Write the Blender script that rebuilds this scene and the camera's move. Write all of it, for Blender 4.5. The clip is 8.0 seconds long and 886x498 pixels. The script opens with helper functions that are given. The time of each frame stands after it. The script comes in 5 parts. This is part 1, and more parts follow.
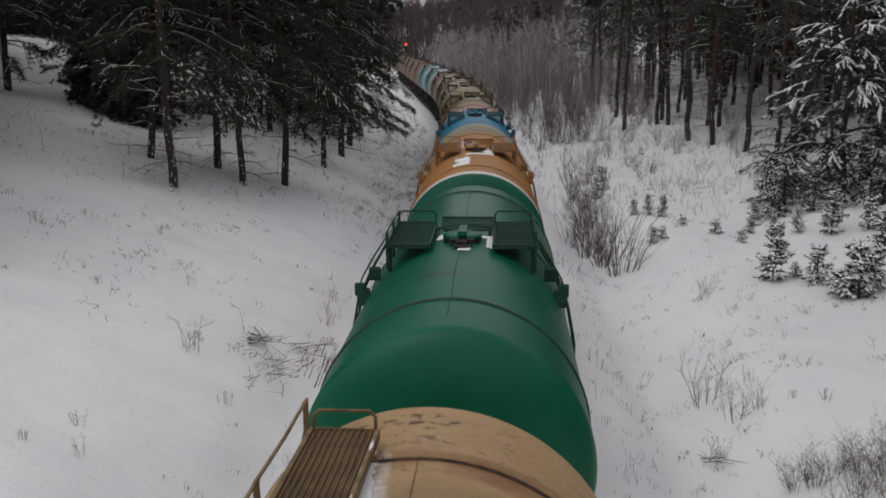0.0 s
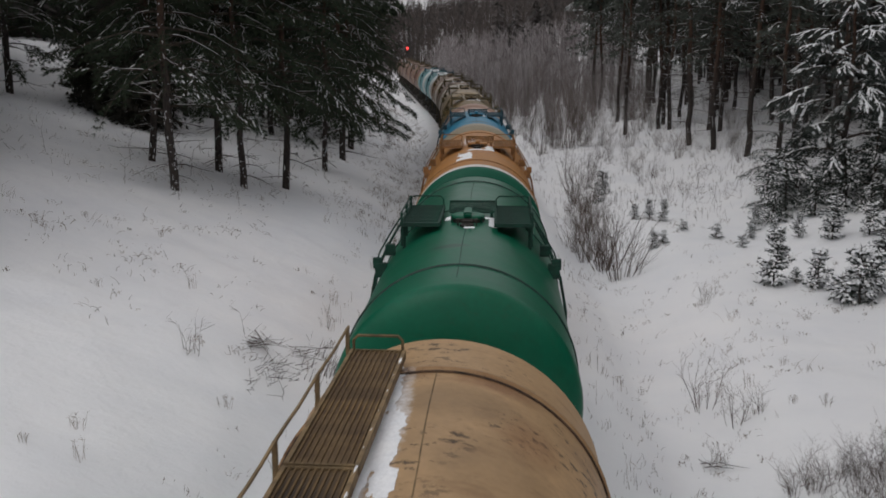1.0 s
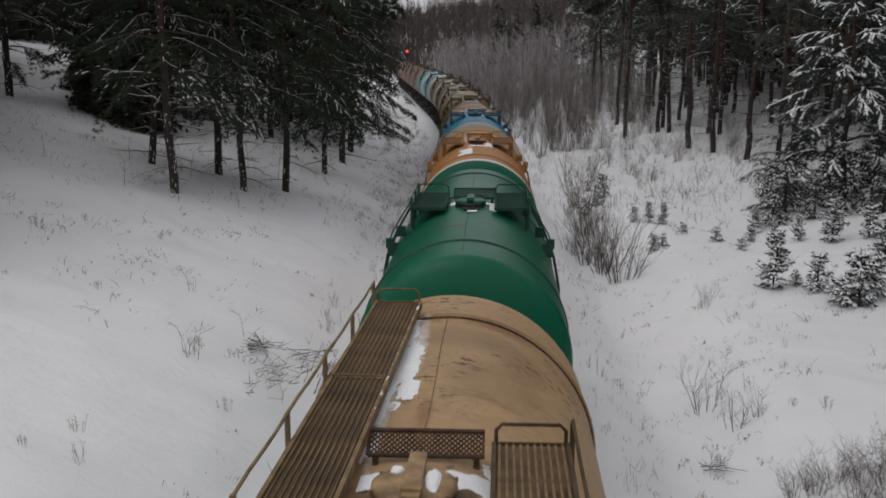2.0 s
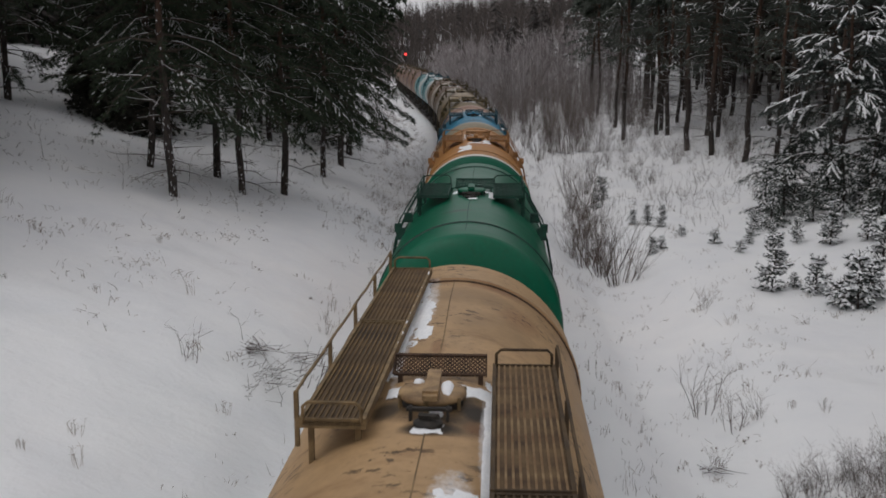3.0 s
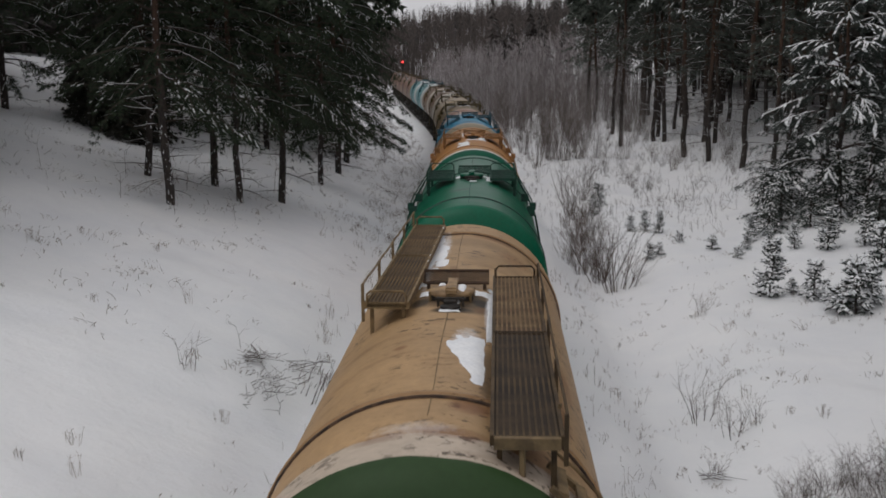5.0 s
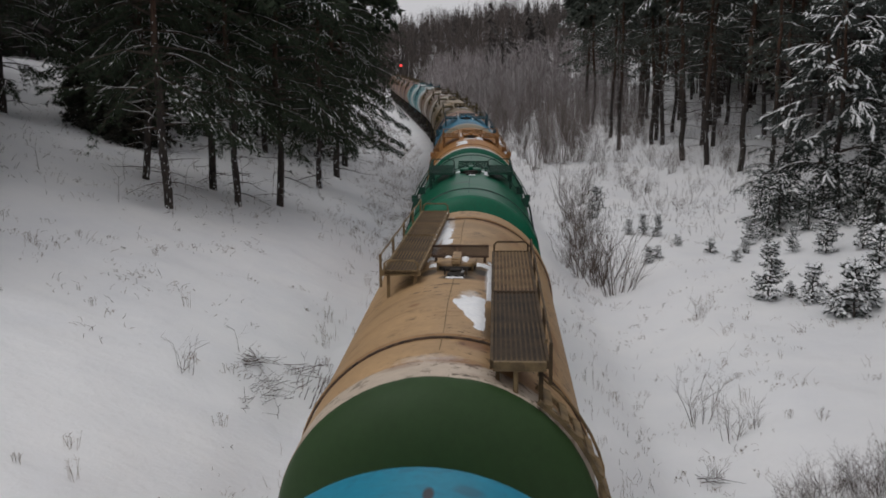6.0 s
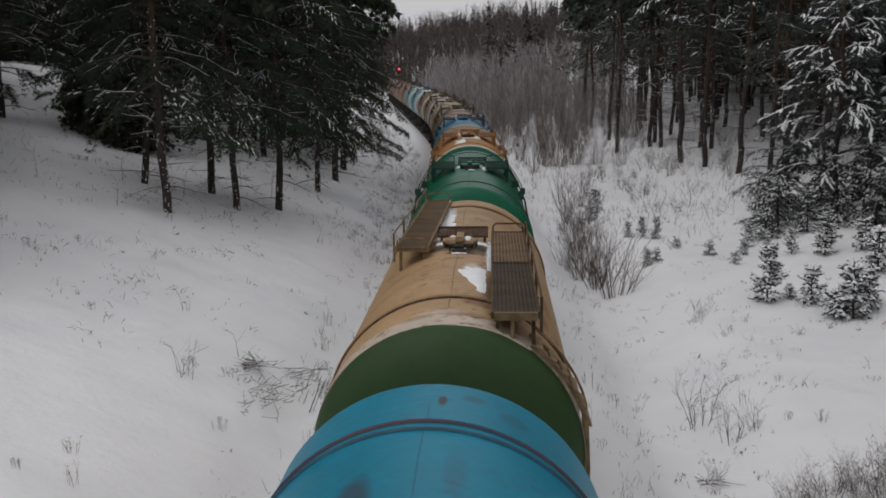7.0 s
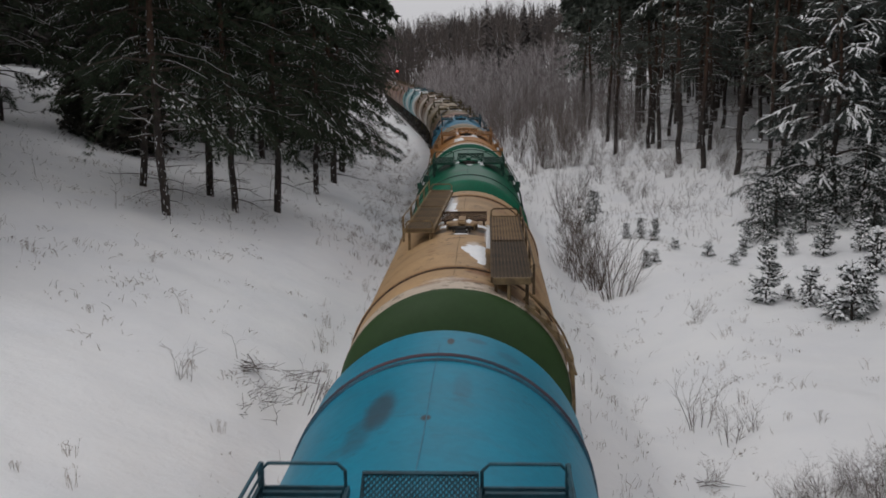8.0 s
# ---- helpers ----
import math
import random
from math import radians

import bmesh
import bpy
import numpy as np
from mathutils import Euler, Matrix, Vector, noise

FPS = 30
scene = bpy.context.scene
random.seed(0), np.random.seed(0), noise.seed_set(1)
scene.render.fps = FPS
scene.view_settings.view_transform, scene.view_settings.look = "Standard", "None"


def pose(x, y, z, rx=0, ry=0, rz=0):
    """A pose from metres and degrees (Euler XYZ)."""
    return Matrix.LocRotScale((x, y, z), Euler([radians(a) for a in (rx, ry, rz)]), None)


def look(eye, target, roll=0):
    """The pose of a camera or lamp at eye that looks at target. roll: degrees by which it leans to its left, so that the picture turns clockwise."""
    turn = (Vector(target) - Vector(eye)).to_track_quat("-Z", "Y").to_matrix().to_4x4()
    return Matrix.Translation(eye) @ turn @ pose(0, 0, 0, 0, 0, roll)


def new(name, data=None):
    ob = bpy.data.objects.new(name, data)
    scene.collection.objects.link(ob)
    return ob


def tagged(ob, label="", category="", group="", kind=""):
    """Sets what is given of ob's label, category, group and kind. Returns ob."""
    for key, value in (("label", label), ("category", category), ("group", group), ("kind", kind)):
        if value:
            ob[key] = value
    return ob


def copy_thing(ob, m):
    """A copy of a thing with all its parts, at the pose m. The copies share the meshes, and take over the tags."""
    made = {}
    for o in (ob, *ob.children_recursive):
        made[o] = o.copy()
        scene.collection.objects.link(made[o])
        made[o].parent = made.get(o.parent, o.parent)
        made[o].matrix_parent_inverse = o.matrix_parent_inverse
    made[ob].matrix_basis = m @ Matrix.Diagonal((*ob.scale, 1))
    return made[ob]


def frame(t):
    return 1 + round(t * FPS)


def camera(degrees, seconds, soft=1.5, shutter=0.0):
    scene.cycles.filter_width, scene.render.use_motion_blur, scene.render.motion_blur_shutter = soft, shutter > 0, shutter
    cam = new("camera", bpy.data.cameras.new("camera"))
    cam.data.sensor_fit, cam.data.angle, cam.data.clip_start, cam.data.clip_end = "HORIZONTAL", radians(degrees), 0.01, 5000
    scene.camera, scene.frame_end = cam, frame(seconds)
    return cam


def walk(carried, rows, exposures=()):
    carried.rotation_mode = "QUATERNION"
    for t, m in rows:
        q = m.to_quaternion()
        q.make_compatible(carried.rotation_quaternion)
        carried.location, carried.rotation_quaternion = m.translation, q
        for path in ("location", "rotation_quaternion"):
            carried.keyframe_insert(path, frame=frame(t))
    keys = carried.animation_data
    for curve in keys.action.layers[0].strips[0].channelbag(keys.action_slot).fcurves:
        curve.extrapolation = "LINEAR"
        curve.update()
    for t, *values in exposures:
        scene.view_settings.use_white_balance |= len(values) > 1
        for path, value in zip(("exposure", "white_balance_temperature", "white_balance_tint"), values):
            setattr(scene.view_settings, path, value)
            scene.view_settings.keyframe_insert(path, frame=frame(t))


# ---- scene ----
# camera: nearly still above the track, tilting up slowly
cam = camera(46.16, 8.0, soft=1.7, shutter=0.5)
TILTS = (
    (0.0, 11.409, 3.205, -0.285),
    (0.5, 11.308, 3.226, -0.153),
    (1.0, 11.195, 3.247, -0.104),
    (1.5, 11.114, 3.243, -0.081),
    (3.0, 10.876, 3.156, -0.161),
    (3.5, 10.787, 3.132, -0.240),
    (4.0, 10.683, 3.094, -0.342),
    (4.5, 10.581, 3.055, -0.388),
    (6.0, 10.287, 2.937, -0.418),
    (6.5, 10.206, 2.894, -0.540),
    (7.0, 10.117, 2.876, -0.616),
    (7.5, 10.046, 2.842, -0.773),
    (8.0, 10.011, 2.801, -0.748),
)
PATH = [(t, pose(0.518, 0, 7.083, 90 - p, 0, y) @ pose(0, 0, 0, 0, 0, r)) for t, p, y, r in TILTS]
walk(cam, PATH, exposures=((0.0, -0.19, 6350, 11), (8.0, -0.19, 6350, 11)))

# overcast winter daylight
world = bpy.data.worlds.new("overcast_sky")
scene.world = world
world.use_nodes = True
wn, wl = world.node_tree.nodes, world.node_tree.links
sky = wn.new("ShaderNodeTexSky")
sky.sky_type, sky.sun_disc = "NISHITA", False
sky.sun_elevation, sky.sun_rotation = radians(62), radians(234)
sky.air_density, sky.dust_density = 1.6, 4.0
grey = wn.new("ShaderNodeHueSaturation")
grey.inputs["Saturation"].default_value = 0.12
wl.new(sky.outputs[0], grey.inputs["Color"])
cloud = wn.new("ShaderNodeMix")
cloud.data_type = "RGBA"
cloud.inputs["Factor"].default_value = 0.75
cloud.inputs["B"].default_value = (7.6, 7.5, 7.6, 1)
wl.new(grey.outputs[0], cloud.inputs["A"])
wl.new(cloud.outputs["Result"], wn["Background"].inputs["Color"])
wn["Background"].inputs["Strength"].default_value = 0.10
sun = new("sun", bpy.data.lights.new("sun", "SUN"))
sun.data.energy, sun.data.angle, sun.data.color = 0.5, radians(40), (1.0, 0.97, 0.93)
sun.matrix_world = look((-14, -10, 34), (0, 0, 0))


# ---- materials ----
def material(name, rough=0.6, metal=0.0):
    m = bpy.data.materials.new(name)
    m.use_nodes = True
    b = m.node_tree.nodes["Principled BSDF"]
    b.inputs["Roughness"].default_value, b.inputs["Metallic"].default_value = rough, metal
    return m, m.node_tree.nodes, m.node_tree.links, b


def noise_node(n, l, scale, detail=4.0, rough=0.6, coord="Object", stretch=None):
    tc = n.new("ShaderNodeTexCoord")
    no = n.new("ShaderNodeTexNoise")
    no.inputs["Scale"].default_value, no.inputs["Detail"].default_value, no.inputs["Roughness"].default_value = scale, detail, rough
    if stretch:
        mp = n.new("ShaderNodeMapping")
        mp.inputs["Scale"].default_value = stretch
        l.new(tc.outputs[coord], mp.inputs["Vector"])
        l.new(mp.outputs[0], no.inputs["Vector"])
    else:
        l.new(tc.outputs[coord], no.inputs["Vector"])
    return no.outputs["Fac"]


def ramp(n, l, fac, a, b, ca=(0, 0, 0, 1), cb=(1, 1, 1, 1)):
    r = n.new("ShaderNodeValToRGB")
    r.color_ramp.elements[0].position, r.color_ramp.elements[1].position = a, b
    r.color_ramp.elements[0].color, r.color_ramp.elements[1].color = ca, cb
    l.new(fac, r.inputs["Fac"])
    return r.outputs["Color"]


def mix(n, l, fac, a, b, kind="MIX"):
    m = n.new("ShaderNodeMix")
    m.data_type, m.blend_type = "RGBA", kind
    for sock, v in ((m.inputs["Factor"], fac), (m.inputs["A"], a), (m.inputs["B"], b)):
        if isinstance(v, (int, float)):
            sock.default_value = v
        elif isinstance(v, tuple):
            sock.default_value = v if len(v) == 4 else (*v, 1)
        else:
            l.new(v, sock)
    return m.outputs["Result"]


def calc(n, l, op, a, b=0.0, c=0.0):
    m = n.new("ShaderNodeMath")
    m.operation = op
    for sock, v in zip(m.inputs, (a, b, c)):
        if isinstance(v, (int, float)):
            sock.default_value = v
        else:
            l.new(v, sock)
    return m.outputs[0]


def bump(n, l, b, height, strength=0.3, distance=0.01):
    bp = n.new("ShaderNodeBump")
    bp.inputs["Strength"].default_value, bp.inputs["Distance"].default_value = strength, distance
    l.new(height, bp.inputs["Height"])
    l.new(bp.outputs[0], b.inputs["Normal"])


def mottled(name, c1, c2, scale, rough=0.8, metal=0.0, fine=None, bstrength=0.3, bdist=0.01, lo=0.35, hi=0.65):
    m, n, l, b = material(name, rough, metal)
    f = noise_node(n, l, scale)
    col = ramp(n, l, f, lo, hi, (*c1, 1), (*c2, 1))
    g = noise_node(n, l, fine or scale * 9, 3)
    col = mix(n, l, 0.25, col, ramp(n, l, g, 0.3, 0.7, (0.55, 0.55, 0.55, 1), (1.2, 1.2, 1.2, 1)), "MULTIPLY")
    l.new(col, b.inputs["Base Color"])
    bump(n, l, b, g, bstrength, bdist)
    return m


def island_mottled(name, c1, c2, rough=0.85, translucent=0.0):
    m, n, l, b = material(name, rough)
    g = n.new("ShaderNodeNewGeometry")
    col = ramp(n, l, g.outputs["Random Per Island"], 0.0, 1.0, (*c1, 1), (*c2, 1))
    oi = n.new("ShaderNodeObjectInfo")
    col = mix(n, l, 0.3, col, ramp(n, l, oi.outputs["Random"], 0, 1, (0.6, 0.6, 0.6, 1), (1.25, 1.2, 1.1, 1)), "MULTIPLY")
    l.new(col, b.inputs["Base Color"])
    return m


def snow_ground():
    m, n, l, b = material("snow_ground", 0.75)
    f = noise_node(n, l, 0.35, 5)
    col = ramp(n, l, f, 0.3, 0.7, (0.78, 0.785, 0.80, 1), (0.86, 0.855, 0.85, 1))
    g = noise_node(n, l, 6.0, 6, 0.7)
    dirt = noise_node(n, l, 22.0, 4, 0.75)
    col = mix(n, l, ramp(n, l, dirt, 0.66, 0.78, (0, 0, 0, 1), (0.35, 0.35, 0.35, 1)), col, (0.42, 0.38, 0.33))
    l.new(col, b.inputs["Base Color"])
    h = calc(n, l, "ADD", calc(n, l, "MULTIPLY", noise_node(n, l, 1.6, 5), 3.0), g)
    bump(n, l, b, h, 0.55, 0.03)
    return m


def tank_paint(name, base, near=None, near_y=-4.6, near_band=None, near_w=0.3, wobble=0.2, far=None, far_y=4.6, far_soft=0.02, rust=0.3, rough=0.42, blotch=None, scuffs_and_shade=(), scuff_shade_col=(0.05, 0.06, 0.07), dusting=(), rings=(), rust_marks=()):
    """Weathered paint of a tank: base colour, other colours past near_y and far_y, rust spots and streaks."""
    m, n, l, b = material(name, rough)
    tc = n.new("ShaderNodeTexCoord")
    sep = n.new("ShaderNodeSeparateXYZ")
    l.new(tc.outputs["Object"], sep.inputs[0])
    big = noise_node(n, l, 0.9, 5)
    yy = calc(n, l, "ADD", sep.outputs["Y"], calc(n, l, "MULTIPLY", calc(n, l, "SUBTRACT", noise_node(n, l, 1.3, 5, 0.65), 0.5), wobble))
    col = mix(n, l, ramp(n, l, big, 0.3, 0.75), tuple(v * 0.84 for v in base), tuple(min(1, v * 1.12) for v in base))
    if blotch:
        col = mix(n, l, ramp(n, l, noise_node(n, l, 0.8, 4), 0.52, 0.66), col, blotch)
    if near_band:
        if near:
            col = mix(n, l, calc(n, l, "LESS_THAN", yy, near_y + near_w), col, near_band)
    if far:
        fac = calc(n, l, "MULTIPLY", calc(n, l, "SUBTRACT", yy, far_y), 1.0 / far_soft)
        cl = n.new("ShaderNodeClamp")
        l.new(fac, cl.inputs[0])
        col = mix(n, l, cl.outputs[0], col, far)
    spots = noise_node(n, l, 8.0, 6, 0.68, stretch=(0.75, 1.3, 1))
    patch = noise_node(n, l, 0.7, 2)
    sfac = calc(n, l, "MULTIPLY", ramp(n, l, spots, 0.565, 0.595), ramp(n, l, patch, 0.46, 0.55))
    col = mix(n, l, calc(n, l, "MULTIPLY", sfac, rust), col, (0.045, 0.03, 0.018))
    streak = noise_node(n, l, 1.0, 5, 0.6, stretch=(2, 5, 0.35))
    col = mix(n, l, calc(n, l, "MULTIPLY", ramp(n, l, streak, 0.54, 0.74), rust * 0.5), col, (0.16, 0.075, 0.03))
    flecks = noise_node(n, l, 15.0, 5, 0.7, stretch=(0.6, 1.4, 1))
    thick = noise_node(n, l, 1.1, 3)
    col = mix(n, l, calc(n, l, "MULTIPLY", calc(n, l, "MULTIPLY", ramp(n, l, flecks, 0.60, 0.64), ramp(n, l, thick, 0.50, 0.62)), rust), col, (0.06, 0.026, 0.012))
    for ring in rings:
        gap = calc(n, l, "ABSOLUTE", calc(n, l, "SUBTRACT", sep.outputs["Y"], ring), 0.0)
        edge = ramp(n, l, calc(n, l, "ADD", gap, calc(n, l, "MULTIPLY", noise_node(n, l, 3.0, 5, 0.7), 0.22)), 0.10, 0.26, (1, 1, 1, 1), (0, 0, 0, 1))
        col = mix(n, l, calc(n, l, "MULTIPLY", edge, 0.4), col, (0.19, 0.078, 0.028))
    if near:
        col = mix(n, l, calc(n, l, "LESS_THAN", yy, near_y), col, near)
    up = calc(n, l, "GREATER_THAN", sep.outputs["Z"], 3.0)
    for marks, tint, grain, rag in ((scuffs_and_shade, scuff_shade_col, 5.0, 0.6), (rust_marks, (0.17, 0.062, 0.022), 6.0, 1.1), (dusting, (0.80, 0.80, 0.81), 16.0, 1.5)):
        for cx, cy, rx, ry, amount in marks:
            dx = calc(n, l, "DIVIDE", calc(n, l, "SUBTRACT", sep.outputs["X"], cx), rx)
            dy = calc(n, l, "DIVIDE", calc(n, l, "SUBTRACT", sep.outputs["Y"], cy), ry)
            dd = calc(n, l, "ADD", calc(n, l, "MULTIPLY", dx, dx), calc(n, l, "MULTIPLY", dy, dy))
            dd = calc(n, l, "ADD", dd, calc(n, l, "MULTIPLY", noise_node(n, l, grain, 6, 0.75), rag))
            near_it = ramp(n, l, calc(n, l, "MULTIPLY", dd, 0.5), 0.30, 0.66, (1, 1, 1, 1), (0, 0, 0, 1))
            col = mix(n, l, calc(n, l, "MULTIPLY", calc(n, l, "MULTIPLY", near_it, up), amount), col, tint)
    dust = noise_node(n, l, 14, 5)
    col = mix(n, l, 0.4, col, ramp(n, l, dust, 0.3, 0.7, (0.76, 0.76, 0.76, 1), (1.14, 1.14, 1.14, 1)), "MULTIPLY")
    film = noise_node(n, l, 2.6, 6, 0.72, stretch=(1, 1.6, 0.6))
    col = mix(n, l, 0.25, col, ramp(n, l, film, 0.34, 0.62, (0.70, 0.68, 0.66, 1), (1.06, 1.06, 1.06, 1)), "MULTIPLY")
    l.new(col, b.inputs["Base Color"])
    b.inputs["Specular IOR Level"].default_value = 0.24
    l.new(calc(n, l, "ADD", rough - 0.08, calc(n, l, "MULTIPLY", big, 0.25)), b.inputs["Roughness"])
    h = calc(n, l, "ADD", noise_node(n, l, 0.8, 2), calc(n, l, "MULTIPLY", dust, 0.05))
    bump(n, l, b, h, 0.25, 0.03)
    return m


def pine_bark():
    """Dark furrowed bark that turns red-brown up the trunk."""
    m, n, l, b = material("pine_bark", 0.95)
    tc = n.new("ShaderNodeTexCoord")
    sep = n.new("ShaderNodeSeparateXYZ")
    l.new(tc.outputs["Object"], sep.inputs[0])
    f = noise_node(n, l, 6.0, 5, 0.7, stretch=(3, 3, 0.7))
    low = ramp(n, l, f, 0.35, 0.65, (0.015, 0.012, 0.011, 1), (0.070, 0.056, 0.048, 1))
    high = ramp(n, l, f, 0.35, 0.65, (0.034, 0.019, 0.013, 1), (0.11, 0.06, 0.038, 1))
    z = calc(n, l, "ADD", sep.outputs["Z"], calc(n, l, "MULTIPLY", noise_node(n, l, 1.5), 1.5))
    col = mix(n, l, ramp(n, l, calc(n, l, "MULTIPLY", z, 0.12), 0.5, 0.95), low, high)
    l.new(col, b.inputs["Base Color"])
    bump(n, l, b, f, 0.9, 0.04)
    return m


SNOW = snow_ground()
SNOWCAP = mottled("settled_snow", (0.80, 0.81, 0.83), (0.88, 0.88, 0.88), 4, 0.75, fine=30)
BARK = mottled("dark_pine_bark", (0.035, 0.026, 0.02), (0.10, 0.075, 0.058), 9, 0.95, bstrength=0.8, bdist=0.03)
BARK_SNOW = pine_bark()
TWIG = island_mottled("bare_twig", (0.045, 0.032, 0.026), (0.14, 0.105, 0.085))
FROST = island_mottled("frosted_twig", (0.11, 0.093, 0.088), (0.36, 0.33, 0.325))
GREYTWIG = island_mottled("grey_twig", (0.07, 0.055, 0.048), (0.21, 0.175, 0.16))
STALK = island_mottled("dry_stalk", (0.06, 0.042, 0.028), (0.24, 0.175, 0.12))
NEEDLE = island_mottled("pine_needles", (0.008, 0.017, 0.009), (0.050, 0.072, 0.036))
BUSH = island_mottled("dark_brownish_needles", (0.010, 0.012, 0.008), (0.040, 0.036, 0.024))
SPRUCE = island_mottled("frosted_spruce_needles", (0.024, 0.036, 0.030), (0.11, 0.128, 0.115))
PINE_FAR = island_mottled("frosted_pine_needles", (0.028, 0.040, 0.030), (0.12, 0.135, 0.115))
FARWOOD = island_mottled("far_wood", (0.026, 0.023, 0.021), (0.105, 0.088, 0.080))
FARBROWN = island_mottled("far_brown_wood", (0.030, 0.025, 0.022), (0.105, 0.083, 0.074))
FARBARE = island_mottled("far_bare_wood", (0.16, 0.135, 0.13), (0.50, 0.46, 0.46))
DARKSTEEL = mottled("grimy_dark_steel", (0.018, 0.016, 0.014), (0.055, 0.045, 0.036), 6, 0.75, 0.2)
RAILSTEEL = mottled("worn_rail_steel", (0.10, 0.08, 0.065), (0.22, 0.19, 0.17), 8, 0.4, 0.8)
RUBBER = mottled("black_hose_rubber", (0.012, 0.012, 0.012), (0.03, 0.03, 0.03), 9, 0.7)


# ---- mesh helpers ----
def part(name, bm, mat, parent=None, label="", smooth=False):
    me = bpy.data.meshes.new(name)
    bm.to_mesh(me)
    bm.free()
    for mm in (mat if isinstance(mat, (list, tuple)) else (mat,)):
        me.materials.append(mm)
    if smooth:
        me.polygons.foreach_set("use_smooth", [True] * len(me.polygons))
    ob = new(name, me)
    ob.parent = parent
    if label:
        tagged(ob, label)
    return ob


def raw(name, verts, faces, mat, parent=None, label="", smooth=False, mats=None):
    me = bpy.data.meshes.new(name)
    me.from_pydata(verts, [], faces)
    for mm in (mat if isinstance(mat, (list, tuple)) else (mat,)):
        me.materials.append(mm)
    if mats is not None:
        me.polygons.foreach_set("material_index", mats)
    if smooth:
        me.polygons.foreach_set("use_smooth", [True] * len(me.polygons))
    ob = new(name, me)
    ob.parent = parent
    if label:
        tagged(ob, label)
    return ob


def box(bm, x0, x1, y0, y1, z0, z1, m=None):
    vs = [bm.verts.new((x, y, z)) for x in (x0, x1) for y in (y0, y1) for z in (z0, z1)]
    if m is not None:
        for v in vs:
            v.co = m @ v.co
    for f in ((0, 1, 3, 2), (4, 6, 7, 5), (0, 4, 5, 1), (2, 3, 7, 6), (0, 2, 6, 4), (1, 5, 7, 3)):
        bm.faces.new([vs[i] for i in f])
    return bm


def tube(bm, pts, r, seg=6, r2=None, caps=True):
    """A round bar along pts, its radius going from r to r2."""
    pts = [Vector(p) for p in pts]
    r2 = r if r2 is None else r2
    rings, ref = [], None
    for i, p in enumerate(pts):
        d = (pts[min(i + 1, len(pts) - 1)] - pts[max(i - 1, 0)]).normalized()
        if ref is None:
            ref = d.orthogonal().normalized()
        ref = (ref - d * ref.dot(d)).normalized()
        o = d.cross(ref)
        rr = r + (r2 - r) * i / max(1, len(pts) - 1)
        rings.append([bm.verts.new(p + rr * (math.cos(a) * ref + math.sin(a) * o)) for a in (2 * math.pi * k / seg for k in range(seg))])
    for a, b in zip(rings, rings[1:]):
        for k in range(seg):
            bm.faces.new((a[k], a[(k + 1) % seg], b[(k + 1) % seg], b[k]))
    if caps:
        bm.faces.new(rings[0][::-1])
        bm.faces.new(rings[-1])
    return bm


def lathe_y(bm, profile, seg, cz=0.0, cx=0.0):
    """Turns (y, r) round the y axis at height cz."""
    rings = []
    for y, r in profile:
        if r < 1e-4:
            rings.append([bm.verts.new((cx, y, cz))])
        else:
            rings.append([bm.verts.new((cx + r * math.sin(a), y, cz + r * math.cos(a))) for a in (2 * math.pi * k / seg for k in range(seg))])
    for a, b in zip(rings, rings[1:]):
        for k in range(seg):
            k2 = (k + 1) % seg
            q = [a[0]] if len(a) == 1 else [a[k], a[k2]]
            w = [b[0]] if len(b) == 1 else [b[k2], b[k]]
            bm.faces.new(q + w)
    bmesh.ops.recalc_face_normals(bm, faces=bm.faces)
    return bm


def lathe_z(bm, profile, seg, cx=0.0, cy=0.0):
    rings = []
    for z, r in profile:
        if r < 1e-4:
            rings.append([bm.verts.new((cx, cy, z))])
        else:
            rings.append([bm.verts.new((cx + r * math.cos(a), cy + r * math.sin(a), z)) for a in (2 * math.pi * k / seg for k in range(seg))])
    for a, b in zip(rings, rings[1:]):
        for k in range(seg):
            k2 = (k + 1) % seg
            q = [a[0]] if len(a) == 1 else [a[k], a[k2]]
            w = [b[0]] if len(b) == 1 else [b[k2], b[k]]
            bm.faces.new(q + w)
    bmesh.ops.recalc_face_normals(bm, faces=bm.faces)
    return bm


# ---- the line: straight, then a long bend to the left ----
BEND0, BEND_R, BEND1 = 14.0, 720.0, 110.0


def track(s):
    """Place and heading (radians to the left) at s metres along the line."""
    if s <= BEND0:
        return 0.0, s, 0.0
    a = (min(s, BEND1) - BEND0) / BEND_R
    x, y = -BEND_R * (1 - math.cos(a)), BEND0 + BEND_R * math.sin(a)
    d = max(0.0, s - BEND1)
    return x - d * math.sin(a), y + d * math.cos(a), a


def centre(y):
    """x of the line at y."""
    if y <= BEND0:
        return 0.0
    if y <= BEND0 + BEND_R * math.sin((BEND1 - BEND0) / BEND_R):
        return -(BEND_R - math.sqrt(BEND_R ** 2 - (y - BEND0) ** 2))
    x, y1, a = track(BEND1)
    return x - (y - y1) * math.tan(a)


def step(a, b, v):
    v = min(1.0, max(0.0, (v - a) / (b - a)))
    return v * v * (3 - 2 * v)


